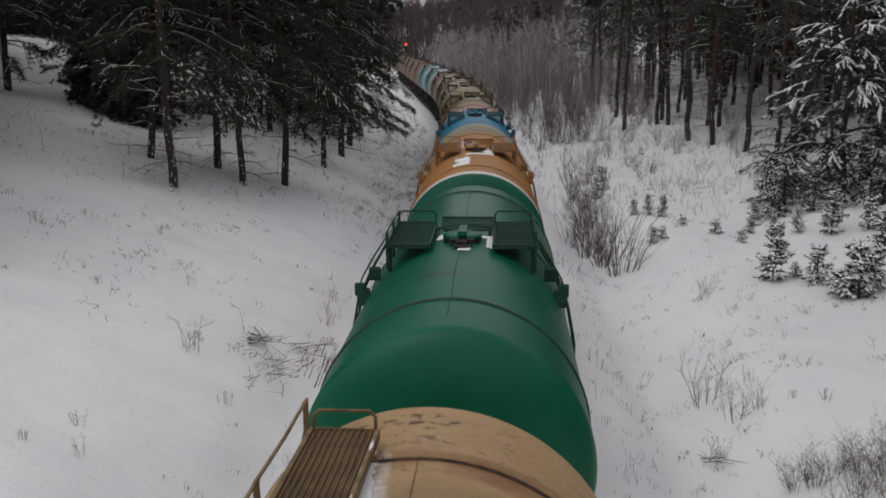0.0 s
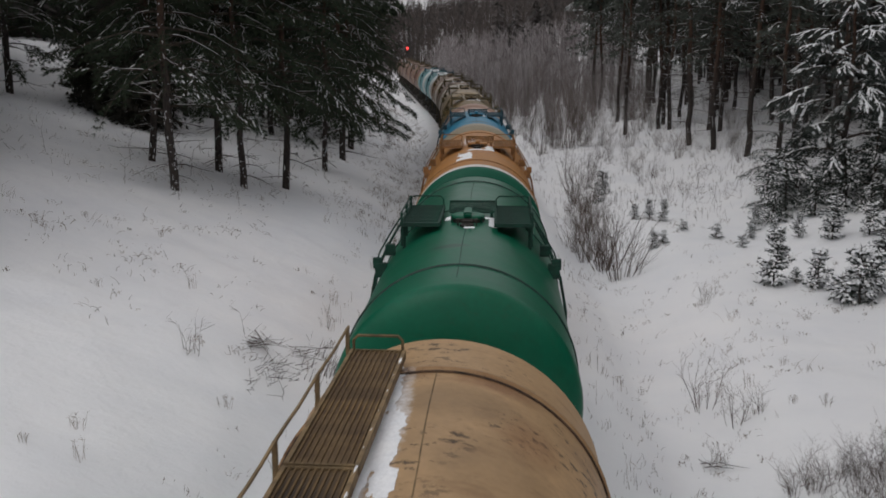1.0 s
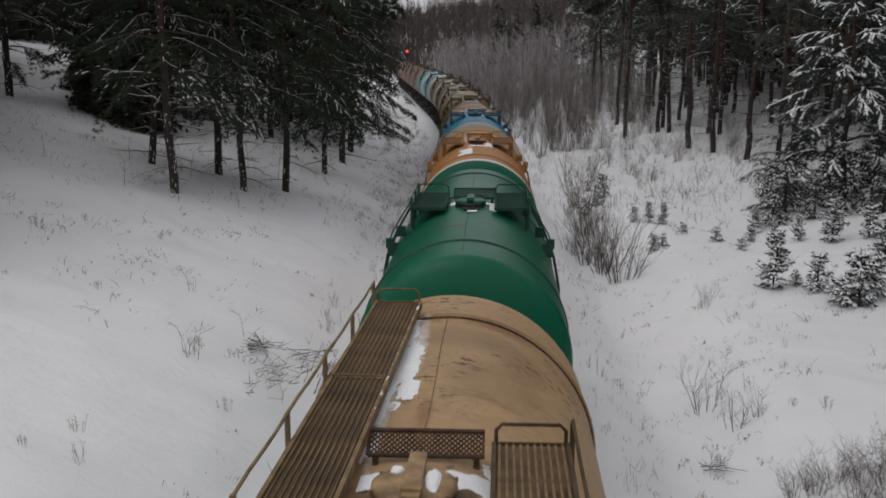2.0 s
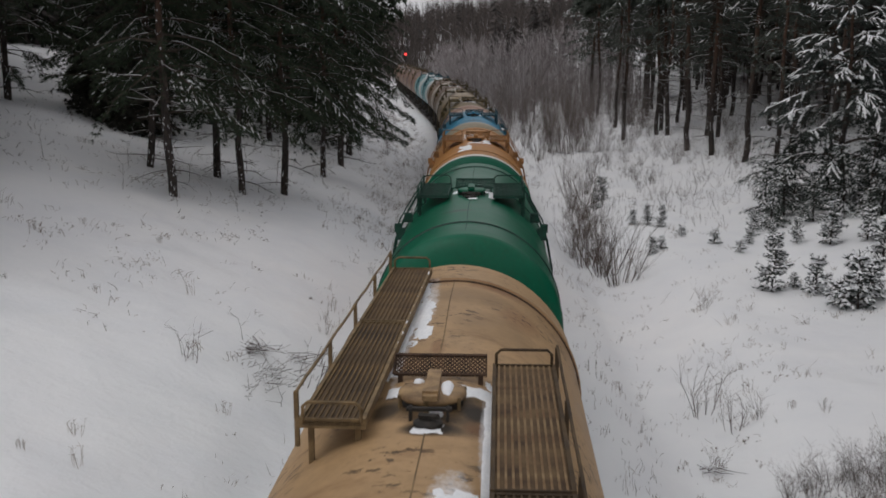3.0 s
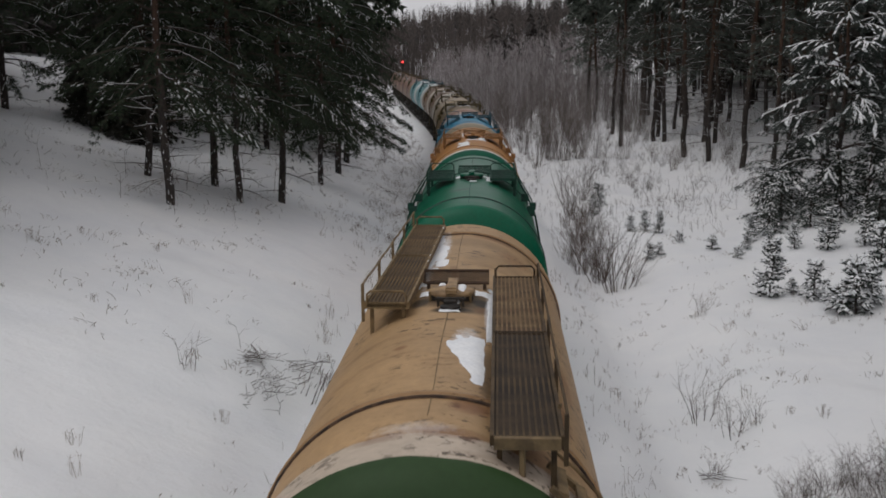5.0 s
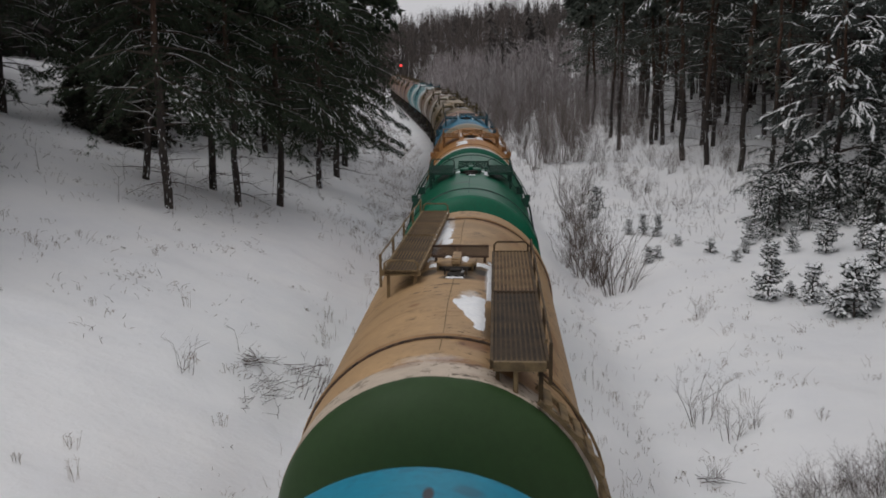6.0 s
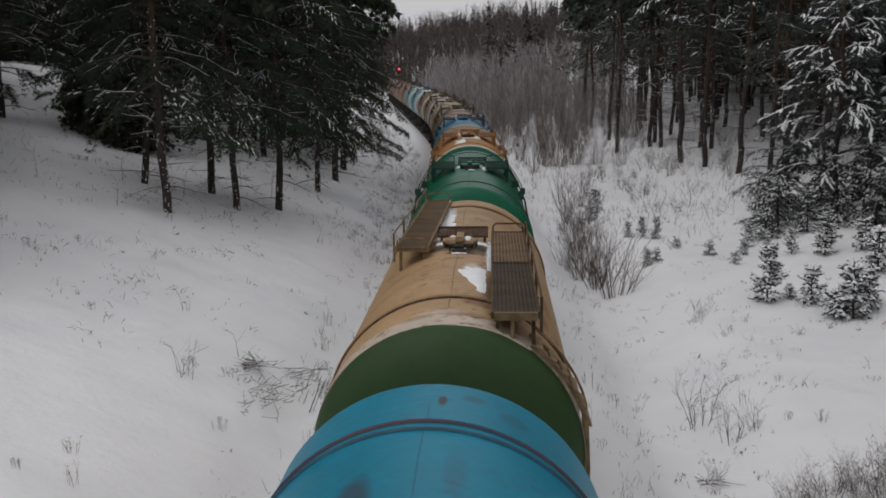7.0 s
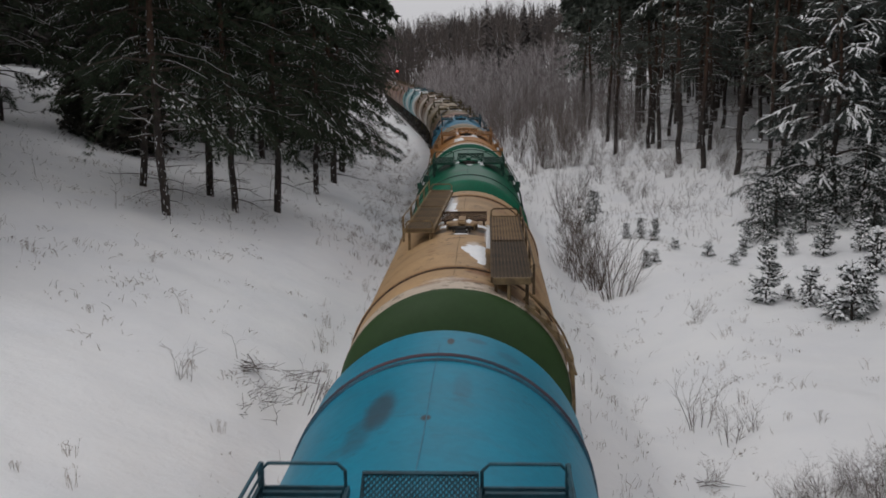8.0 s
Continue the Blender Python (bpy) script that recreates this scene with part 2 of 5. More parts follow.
def lie(x, y):
    """Height of the snow at (x, y): the bed, ditches, the bank rising to the left, the wood floor to the right."""
    u = x - centre(y)
    au = abs(u)
    z = -0.14 - 0.46 * step(1.7, 2.7, au)
    if u < 0:
        v = -u
        z += 0.55 * step(3.0, 5.5, v) * 0.6
        z += 0.30 * max(0.0, min(v, 21.0) - 4.2) * step(3.6, 6.5, v)
        z += 2.7 * step(19.5, 33.0, v) + 1.0 * step(33.0, 60.0, v)
        z -= 0.3 * step(2.4, 3.2, v) * (1 - step(3.4, 5.0, v))
    else:
        z -= 0.85 * step(2.8, 4.3, u) * (1 - step(5.0, 7.6, u) * 0.95)
        z += 0.17 * max(0.0, min(u, 45.0) - 10.0) * step(9, 15, u)
        z += 2.0 * step(45, 90, u)
    z += 13.5 * step(190, 420, y) * step(5, 14, abs(u) + (y - 250) * 0.2)
    w = step(2.0, 4.5, au)
    if y < 160 and au < 80:
        z += w * (0.16 * noise.noise((x * 0.22, y * 0.22, 0.3)) + 0.10 * noise.noise((x * 0.7, y * 0.7, 3.0)) + 0.04 * noise.noise((x * 2.4, y * 2.4, 7.0)))
    return z


def ground():
    def spread(fine0, fine1, fstep, lo, hi, grow):
        v = list(np.arange(fine0, fine1, fstep))
        d = fstep
        while v[-1] < hi:
            d *= grow
            v.append(v[-1] + d)
        d = fstep
        left = [v[0]]
        while left[-1] > lo:
            d *= grow
            left.append(left[-1] - d)
        return left[:0:-1] + v
    xs = spread(-16.0, 16.0, 0.25, -700, 700, 1.09)
    ys = spread(6.0, 62.0, 0.32, -300, 1500, 1.07)
    verts = [(x, y, lie(x, y)) for y in ys for x in xs]
    w = len(xs)
    faces = [(j * w + i, j * w + i + 1, (j + 1) * w + i + 1, (j + 1) * w + i) for j in range(len(ys) - 1) for i in range(w - 1)]
    ob = raw("ground", verts, faces, SNOW, smooth=True)
    tagged(ob, "snow-covered ground with a bank beside the railway", "ground", kind="structure")


ground()


def railway():
    line = tagged(new("railway_track"), "snow-covered railway track under the tank wagons", "railway track", kind="structure")
    for side in (-0.76, 0.76):
        vs, fs = [], []
        ss = [-20 + 3.0 * i for i in range(85)]
        prof = ((-0.075, -0.17), (-0.02, -0.14), (-0.036, -0.03), (-0.036, 0.0), (0.036, 0.0), (0.036, -0.03), (0.02, -0.14), (0.075, -0.17))
        for s in ss:
            x, y, a = track(s)
            for dx, dz in prof:
                q = side + dx
                vs.append((x + q * math.cos(a), y + q * math.sin(a), dz))
        k = len(prof)
        for i in range(len(ss) - 1):
            for j in range(k):
                fs.append((i * k + j, i * k + (j + 1) % k, (i + 1) * k + (j + 1) % k, (i + 1) * k + j))
        raw("rail", vs, fs, RAILSTEEL, line, "worn steel rail")


railway()


# ---- tank wagons ----
R, AXIS, TOP = 1.5, 2.85, 4.35
HATCH = -0.25          # the hatch lies a little behind the middle
PITCH = 12.02


def on_tank(a, y, lift=0.0):
    """A point on the tank's skin at angle a from the top (radians, to the right)."""
    return ((R + lift) * math.sin(a), y, AXIS + (R + lift) * math.cos(a))


def tank_profile(bands, near=4.72, far=4.98, dome=0.55):
    """(y, r) along a tank: a domed end, the cylinder with its raised bands, a domed end."""
    arc = [math.pi / 2 * i / 12 for i in range(13)]
    pr = [(-near - dome * math.cos(a), R * math.sin(a) ** 0.75 if a else 0.0) for a in arc]
    for b in sorted(bands):
        pr += [(b - 0.045, R), (b - 0.035, R + 0.014), (b + 0.035, R + 0.014), (b + 0.045, R)]
    return pr + [(far + dome * math.cos(a), R * math.sin(a) ** 0.75 if a else 0.0) for a in arc[::-1]]


def pieces(name, boxes, mat, parent, label=""):
    """Each box a part of its own."""
    for q in boxes:
        cx, cy, cz = (q[0] + q[1]) / 2, (q[2] + q[3]) / 2, (q[4] + q[5]) / 2
        dx, dy, dz = abs(q[1] - q[0]) / 2, abs(q[3] - q[2]) / 2, abs(q[5] - q[4]) / 2
        ob = part(name, box(bmesh.new(), -dx, dx, -dy, dy, -dz, dz), mat, parent, label)
        ob.location = (cx, cy, cz)


def bars(x0, x1, y0, y1, z, n, lengthwise, t=0.035):
    """The boxes of a walkway's bars."""
    out = []
    for k in range(n):
        c = x0 + (x1 - x0) * (k + 0.5) / n if lengthwise else y0 + (y1 - y0) * (k + 0.5) / n
        w = ((x1 - x0) if lengthwise else (y1 - y0)) / n * 0.17
        out.append((c - w, c + w, y0 + 0.02, y1 - 0.02, z - t, z) if lengthwise else (x0 + 0.02, x1 - 0.02, c - w, c + w, z - t, z))
    return out


def snow_patch(parent, a0, a1, y0, y1, seed, cover=0.5, taper=0.0, wedge=False, label="patch of settled snow"):
    """Thin uneven snow lying on the tank between two angles."""
    na, ny = max(6, int((a1 - a0) * R / 0.022)), max(6, int((y1 - y0) / 0.03))
    hs = {}
    for j in range(ny + 1):
        for i in range(na + 1):
            u, v = i / na, j / ny
            edge = min(u, 1 - u, v, 1 - v) * 2.2
            da, dy = u * (a1 - a0), v * (y1 - y0)
            q = noise.noise((da * 7 + seed, dy * 2.2, seed)) + 0.5 * noise.noise((da * 20 + seed, dy * 7, seed)) + 0.4 * noise.noise((da * 50 + seed, dy * 22, seed))
            hs[i, j] = q * 0.9 + min(edge, 0.85) - (1 - cover) - taper * (1 - v) * abs(u - 0.8)
            if wedge:
                hs[i, j] = min(hs[i, j] + 0.5, 2.4 * (u - 0.80 * (1 - v)) + 0.22 * q, 3.0 * (0.93 - u) + 0.15 * q, 2.2 * (0.9 - v) + 0.45 * q + 0.5 * max(0.0, u - 0.55))
    vs, fs, at = [], [], {}

    def vertex(p, q):
        """The corner p, or the point between p and q where the snow ends."""
        key = (p, q)
        if key not in at:
            if q is None:
                i, j, h = p[0], p[1], hs[p]
            else:
                f = hs[p] / (hs[p] - hs[q])
                i, j, h = p[0] + (q[0] - p[0]) * f, p[1] + (q[1] - p[1]) * f, 0.0
            at[key] = len(vs)
            vs.append(on_tank(a0 + (a1 - a0) * i / na, y0 + (y1 - y0) * j / ny, 0.002 + 0.012 * max(0.0, min(1.0, h * 1.8))))
        return at[key]
    for j in range(ny):
        for i in range(na):
            ring = ((i, j), (i + 1, j), (i + 1, j + 1), (i, j + 1))
            poly = []
            for p, q in zip(ring, ring[1:] + ring[:1]):
                if hs[p] > 0:
                    poly.append(vertex(p, None))
                if (hs[p] > 0) != (hs[q] > 0):
                    poly.append(vertex(*((p, q) if hs[p] > 0 else (q, p))))
            if len(poly) > 2:
                fs.append(poly)
    if fs:
        raw("snow_patch", vs, fs, SNOWCAP, parent, label, smooth=True)


def hatch(w, paint, dark, lid_mat=None):
    # the neck is coloured dark to stand for the shadow under the lid's rim
    bm = lathe_z(bmesh.new(), [(TOP - 0.08, 0.245), (TOP + 0.045, 0.245), (TOP + 0.045, 0.235), (TOP - 0.02, 0.235)], 28, 0, HATCH)
    part("hatch_neck", bm, DARKSTEEL, w)
    bm = lathe_z(bmesh.new(), [(TOP + 0.045, 0.0), (TOP + 0.045, 0.262), (TOP + 0.055, 0.272), (TOP + 0.085, 0.268), (TOP + 0.100, 0.24), (TOP + 0.108, 0.13), (TOP + 0.112, 0.0)], 28, 0, HATCH)
    lid_mat = lid_mat or paint
    lid = part("hatch_lid", bm, lid_mat, w, "round domed hatch lid", True)
    bm = bmesh.new()
    box(bm, -0.055, 0.055, HATCH - 0.33, HATCH + 0.36, TOP + 0.110, TOP + 0.150)
    box(bm, -0.062, 0.062, HATCH - 0.27, HATCH - 0.13, TOP + 0.095, TOP + 0.170)
    part("clamp_bar", bm, lid_mat, lid)
    bm = bmesh.new()
    for x in (-0.15, 0.13):
        box(bm, x, x + 0.02, HATCH - 0.46, HATCH - 0.36, TOP - 0.03, TOP + 0.09)
    box(bm, -0.17, 0.17, HATCH - 0.43, HATCH - 0.39, TOP + 0.065, TOP + 0.09)
    lathe_z(bm, [(TOP - 0.03, 0.11), (TOP + 0.03, 0.11), (TOP + 0.05, 0.07), (TOP + 0.05, 0.0)], 14, 0, HATCH - 0.55)
    tube(bm, [(-0.06, HATCH - 0.53, TOP + 0.07), (0.08, HATCH - 0.61, TOP + 0.09)], 0.025)
    part("valve", bm, DARKSTEEL, w, "dark safety valve with its bracket")
    for k in range(6):
        a = k * math.pi / 3 + 0.4
        x, y = 0.27 * math.cos(a), HATCH + 0.27 * math.sin(a)
        bm = tube(bmesh.new(), [(x, y, TOP - 0.06), (x, y, TOP + 0.075)], 0.016, 5)
        box(bm, x - 0.018, x + 0.018, y - 0.012, y + 0.012, TOP + 0.06, TOP + 0.085)
        part("wing_nut", bm, dark, w)


def fall_plate(w, mat, y, x0, x1, label, high=0.20):
    """An upright panel of expanded metal behind the hatch."""
    bm = bmesh.new()
    z0, z1 = TOP + 0.04, TOP + high
    lean = 0.12
    tube(bm, [(x0, y, z0), (x0, y + lean, z1), (x1, y + lean, z1), (x1, y, z0), (x0, y, z0)], 0.018, 5)
    nx, nz = 20, 5
    for i in range(-nz, nx):
        for sgn in (1, -1):
            c0, c1 = max(0, i), min(nx, i + nz)
            if c1 <= c0:
                continue
            k0, k1 = c0 - i, c1 - i
            if sgn < 0:
                k0, k1 = nz - k0, nz - k1
            f = lambda c, k: (x0 + (x1 - x0) * c / nx, y + lean * k / nz, z0 + (z1 - z0) * k / nz)
            tube(bm, [f(c0, k0), f(c1, k1)], 0.008, 3, caps=False)
    part("mesh_plate", bm, mat, w, label)
    pieces("plate_bracket", [(x - 0.02, x + 0.02, y - 0.01, y + 0.02, TOP - 0.12, z0) for x in (x0 + 0.05, x1 - 0.05)], mat, w)


def rail_loop(bm, pts, r=0.016):
    tube(bm, pts, r, 6)


def platform_long(w, side, x0, x1, y0, y1, z, mats, frame_mat, h, loop_near=True, loop_far=False):
    """A long ridged walkway in two lengths with a low handrail on its outer edge."""
    ym = y0 + (y1 - y0) * 0.52
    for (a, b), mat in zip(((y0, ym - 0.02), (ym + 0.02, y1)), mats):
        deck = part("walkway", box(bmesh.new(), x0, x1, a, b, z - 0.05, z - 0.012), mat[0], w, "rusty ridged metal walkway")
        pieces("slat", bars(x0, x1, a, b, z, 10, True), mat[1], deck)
        pieces("walkway_frame", [(x, x + 0.03, a, b, z - 0.07, z + 0.008) for x in (x0 - 0.03, x1)] + [(x0, x1, y, y + 0.02, z - 0.07, z + 0.006) for y in (a, b - 0.02)], frame_mat, deck)
    xo = x0 - 0.045 if side < 0 else x1 + 0.045
    bm = tube(bmesh.new(), [(xo, y0 + (y1 - y0) * i / 16, z + h + 0.008 * math.sin(i * 1.7)) for i in range(17)], 0.013, 5)
    part("handrail", bm, frame_mat, w, "low rusty handrail")
    pieces("rail_post", [(xo - 0.02, xo + 0.012, y - 0.018, y + 0.018, z - 0.22, z + h) for y in (y0 + 0.03 + (y1 - y0 - 0.06) * i / 4 for i in range(5))], frame_mat, w)
    for y, on in ((y0, loop_near), (y1, loop_far)):
        if on:
            bm = tube(bmesh.new(), [(x0, y, z - 0.02), (x0, y, z + 0.09), (x0 + 0.04, y, z + 0.13), (x1 - 0.04, y, z + 0.13), (x1, y, z + 0.09), (x1, y, z - 0.02)], 0.014, 6)
            part("end_rail", bm, frame_mat, w)
    legs = []
    for i in range(3):
        y = y0 + 0.1 + (y1 - y0 - 0.2) * i / 2
        for x in (x0 + 0.04, x1 - 0.04):
            zt = AXIS + math.sqrt(max(0.05, R * R - x * x)) - 0.03
            if zt < z - 0.06:
                legs.append((x - 0.02, x + 0.02, y - 0.02, y + 0.02, zt, z - 0.04))
    pieces("strut", legs, frame_mat, w)


def platform_short(w, side, mat, y0, y1, xi, xo, z=TOP + 0.05, h=0.17):
    """A short platform beside the hatch with rails round it and a ladder down the tank."""
    x0, x1 = sorted((xi * side, xo * side))
    deck = part("platform", box(bmesh.new(), x0, x1, y0, y1, z - 0.05, z - 0.036), mat, w, "slatted step platform")
    pieces("slat", bars(x0, x1, y0, y1, z, 13, False), mat, deck)
    bm = bmesh.new()
    box(bm, x0 - 0.025, x0, y0 - 0.02, y1 + 0.02, z - 0.05, z + 0.01)
    box(bm, x1, x1 + 0.025, y0 - 0.02, y1 + 0.02, z - 0.05, z + 0.01)
    box(bm, x0, x1, y0 - 0.025, y0, z - 0.05, z + 0.01)
    box(bm, x0, x1, y1, y1 + 0.025, z - 0.05, z + 0.01)
    part("platform_frame", bm, mat, deck)
    so = xo * side
    bm = bmesh.new()
    rail_loop(bm, [(x0, y1, z - 0.05), (x0, y1, z + h - 0.05), (x0 + 0.05, y1, z + h), (x1 - 0.05, y1, z + h), (x1, y1, z + h - 0.05), (x1, y1, z - 0.05)], 0.013)
    part("end_rail", bm, mat, w)
    bm = bmesh.new()
    rail_loop(bm, [(so, y1, z + h), (so, y0 + 0.05, z + h), (so, y0, z + h - 0.06), (so, y0, z - 0.1)], 0.013)
    tube(bm, [(so, y1, z + h * 0.5), (so, y0, z + h * 0.5)], 0.009, 5)
    for y in (y0, (y0 + y1) / 2, y1):
        box(bm, so - 0.018, so + 0.018, y - 0.018, y + 0.018, z - 0.35, z + h)
    part("handrail", bm, mat, w)
    legs = []
    for y in (y0 + 0.08, y1 - 0.08):
        x = so * 0.97
        zt = AXIS + math.sqrt(max(0.05, R * R - x * x)) - 0.03
        legs.append((x - 0.025, x + 0.025, y - 0.03, y + 0.03, zt, z - 0.04))
    pieces("strut", legs, mat, w)
    # ladder
    ya, yb = y0 + 0.35, y0 + 0.8
    base = [(1.06, TOP - 0.05), (1.27, TOP - 0.42), (1.45, TOP - 0.85), (1.55, TOP - 1.4), (1.54, TOP - 2.6)]
    for y in (ya, yb):
        part("ladder_stile", tube(bmesh.new(), [(side * x, y, zz) for x, zz in base], 0.02, 6), mat, w)
    for k in range(9):
        f = k / 8 * 3.9
        i = min(3, int(f))
        x = base[i][0] + (base[i + 1][0] - base[i][0]) * (f - i)
        zz = base[i][1] + (base[i + 1][1] - base[i][1]) * (f - i)
        bm = tube(bmesh.new(), [(side * x, ya, zz), (side * x, yb, zz)], 0.013, 5)
        part("rung", bm, mat, w)
    bm = bmesh.new()
    y2 = y0 + 0.05
    rail_loop(bm, [(so, y0, z + h - 0.06), (side * 1.16, y0 - 0.02, TOP - 0.10), (side * 1.33, y2, TOP - 0.40), (side * 1.40, y2, TOP - 0.60), (side * 1.36, y2, TOP - 0.72)], 0.013)
    box(bm, min(side * 1.24, side * 1.41), max(side * 1.24, side * 1.41), y2 - 0.06, y2 + 0.06, TOP - 0.80, TOP - 0.58)
    box(bm, min(side * 1.30, side * 1.44), max(side * 1.30, side * 1.44), y2 - 0.045, y2 + 0.045, TOP - 0.66, TOP - 0.50)
    part("grab_rail", bm, mat, w)
    bm = bmesh.new()
    box(bm, min(side * 1.12, side * 1.27), max(side * 1.12, side * 1.27), y0 + 0.22, y0 + 0.34, TOP - 0.50, TOP - 0.33)
    part("bracket", bm, mat, w)


def running_gear(w, mat):
    """Centre sill, end sills, couplers, saddles and two bogies with wheelsets. Returns the wheelsets."""
    bm = bmesh.new()
    box(bm, -0.20, 0.20, -5.6, 5.6, 0.92, 1.28)
    part("centre_sill", bm, mat, w)
    for s in (-1, 1):
        bm = bmesh.new()
        box(bm, -1.45, 1.45, s * 5.55 - 0.09, s * 5.55 + 0.09, 0.95, 1.25)
        part("end_sill", bm, mat, w)
        bm = bmesh.new()
        box(bm, -0.09, 0.09, min(s * 5.6, s * 5.98), max(s * 5.6, s * 5.98), 0.95, 1.15)
        box(bm, -0.19, 0.15, min(s * 5.82, s * 6.0), max(s * 5.82, s * 6.0), 0.90, 1.20)
        part("coupler", bm, mat, w)
        bm = bmesh.new()
        tube(bm, [(0.35, s * 5.6, 1.0), (0.37, s * 5.75, 0.80), (0.33, s * 5.92, 0.75), (0.25, s * 6.0, 0.85)], 0.025, 6)
        part("brake_hose", bm, RUBBER, w)
        bm = bmesh.new()
        for x in (-1, 1):
            box(bm, min(x * 0.2, x * 1.2), max(x * 0.2, x * 1.2), s * 3.9 - 0.25, s * 3.9 + 0.25, 1.2, 1.75)
        part("saddle", bm, mat, w)
    sets = []
    for s in (-1, 1):
        bg = bmesh.new()
        for x in (-1.02, 1.02):
            box(bg, x - 0.09, x + 0.09, -1.25, 1.25, 0.52, 0.70)
            box(bg, x - 0.10, x + 0.10, -0.5, 0.5, 0.35, 0.86)
            for y in (-0.925, 0.925):
                box(bg, x - 0.13, x + 0.13, y - 0.16, y + 0.16, 0.36, 0.62)
        box(bg, -1.05, 1.05, -0.2, 0.2, 0.55, 0.92)
        b = part("bogie", bg, DARKSTEEL, w, "grimy cast steel bogie")
        b.location = (0, s * 3.9, 0)
        for y in (-0.925, 0.925):
            wm = bmesh.new()
            for x in (-0.76, 0.76):
                sg = 1 if x > 0 else -1
                ring = []
                for dx, rr in ((-0.065, 0.05), (-0.065, 0.46), (0.045, 0.475), (0.045, 0.50), (0.07, 0.50), (0.07, 0.05)):
                    ring.append([wm.verts.new((x - sg * dx, rr * math.cos(a), rr * math.sin(a))) for a in (2 * math.pi * k / 24 for k in range(24))])
                for p, q in zip(ring, ring[1:]):
                    for k in range(24):
                        wm.faces.new((p[k], p[(k + 1) % 24], q[(k + 1) % 24], q[k]))
            tube(wm, [(-1.0, 0, 0), (1.0, 0, 0)], 0.075, 10)
            ws = part("wheelset", wm, DARKSTEEL, b)
            ws.location = (0, y, 0.475)
            sets.append(ws)
    return sets


WAGONS = []


def wagon(k, label, paint, metal, style, bands=(), rims=(), ahead=1.12, lid=None, tank_label="", ends=(4.72, 4.98, 0.55), seam=None):
    w = tagged(new("tank_wagon"), label, "tank wagon", group="goods train")
    bm = lathe_y(bmesh.new(), tank_profile(bands, *ends), 72, AXIS)
    part("tank", bm, paint, w, tank_label, True)
    bm = bmesh.new()
    tube(bm, [on_tank(-0.012 + 0.004 * math.sin(i), -4.3 + 8.5 * i / 20, -0.001 + 0.002 * math.sin(i * 2)) for i in range(21)], 0.007, 4)
    part("weld_seam", bm, seam or metal, w)
    for y, wd, mat in rims:
        hgt = 0.014 + 0.5 * wd
        prof = [(y - wd, R + 0.002), (y - wd * 0.6, R + hgt), (y + wd * 0.6, R + hgt), (y + wd, R + 0.002)]
        part("weld_band", lathe_y(bmesh.new(), prof, 72, AXIS), mat, w, "raised weld band", True)
    sets = running_gear(w, DARKSTEEL)
    hatch(w, paint, metal, lid)
    if style == "short":
        fall_plate(w, metal, HATCH + 0.55, -0.31, 0.42, "upright expanded metal plate")
        for s in (-1, 1):
            platform_short(w, s, metal, HATCH - 0.60, HATCH + ahead, 0.44, 0.99)
    WAGONS.append((k, w, sets))
    return w


def end_ladder(w, mat):
    """The bent ladder from the walkway over the tank's end, its steps and the stay below the walkway."""
    ang = [0.62, 0.78, 0.95, 1.10, 1.22, 1.32]
    def at(a, y, lift):
        return on_tank(a, y, lift)
    ya, yb = -5.10, -4.66
    for y in (ya, yb):
        pts = [at(a, y, 0.05) for a in ang]
        pts += [(pts[-1][0] + 0.02, y, pts[-1][2] - 0.5), (pts[-1][0] + 0.02, y, pts[-1][2] - 1.3)]
        part("ladder_stile", tube(bmesh.new(), pts, 0.030, 4), mat, w)
    for i in range(6):
        a = 0.68 + 0.64 * i / 5
        c = Vector(at(a, (ya + yb) / 2, 0.07))
        ob = part("ladder_step", box(bmesh.new(), -0.04, 0.04, ya - yb - 0.01, 0.01, -0.012, 0.012), mat, w)
        ob.matrix_basis = Matrix.Translation((c.x, yb, c.z)) @ pose(0, 0, 0, 0, math.degrees(a) * 0.6, 0)
    pts = [at(a, -4.45, 0.10) for a in ang]
    pts = [(1.0, -4.4, TOP + 0.14)] + pts + [(pts[-1][0] + 0.02, -4.6, pts[-1][2] - 0.6)]
    part("grab_rail", tube(bmesh.new(), pts, 0.015, 6), mat, w)
    part("stay", tube(bmesh.new(), [(0.70, -4.98, TOP + 0.06), (0.70, -5.05, TOP - 0.30), (0.70, -5.1, TOP - 0.62)], 0.025, 5), mat, w)
    bm = bmesh.new()
    box(bm, 0.50, 0.97, -5.05, -4.99, TOP + 0.02, TOP + 0.105)
    part("end_plate", bm, mat, w)


def walkway_snow(w, x, y0, y1, z, skew):
    """Snow caught in broken lengths along the inner edge of a walkway."""
    rng = random.Random(41)
    y = y0 + 1.9
    while y < y1 - 0.1:
        ln = rng.uniform(0.10, 0.45)
        bm = bmesh.new()
        wd = rng.uniform(0.018, 0.034)
        tube(bm, [(x, y, z - 0.01), (x + rng.gauss(0, 0.004), y + ln * 0.5, z + 0.002), (x, y + ln, z - 0.01)], wd * 0.42, 7, wd * 0.34)
        ob = part("edge_snow", bm, SNOWCAP, w, smooth=True)
        ob.matrix_basis = skew
        y += ln + rng.uniform(0.01, 0.07)


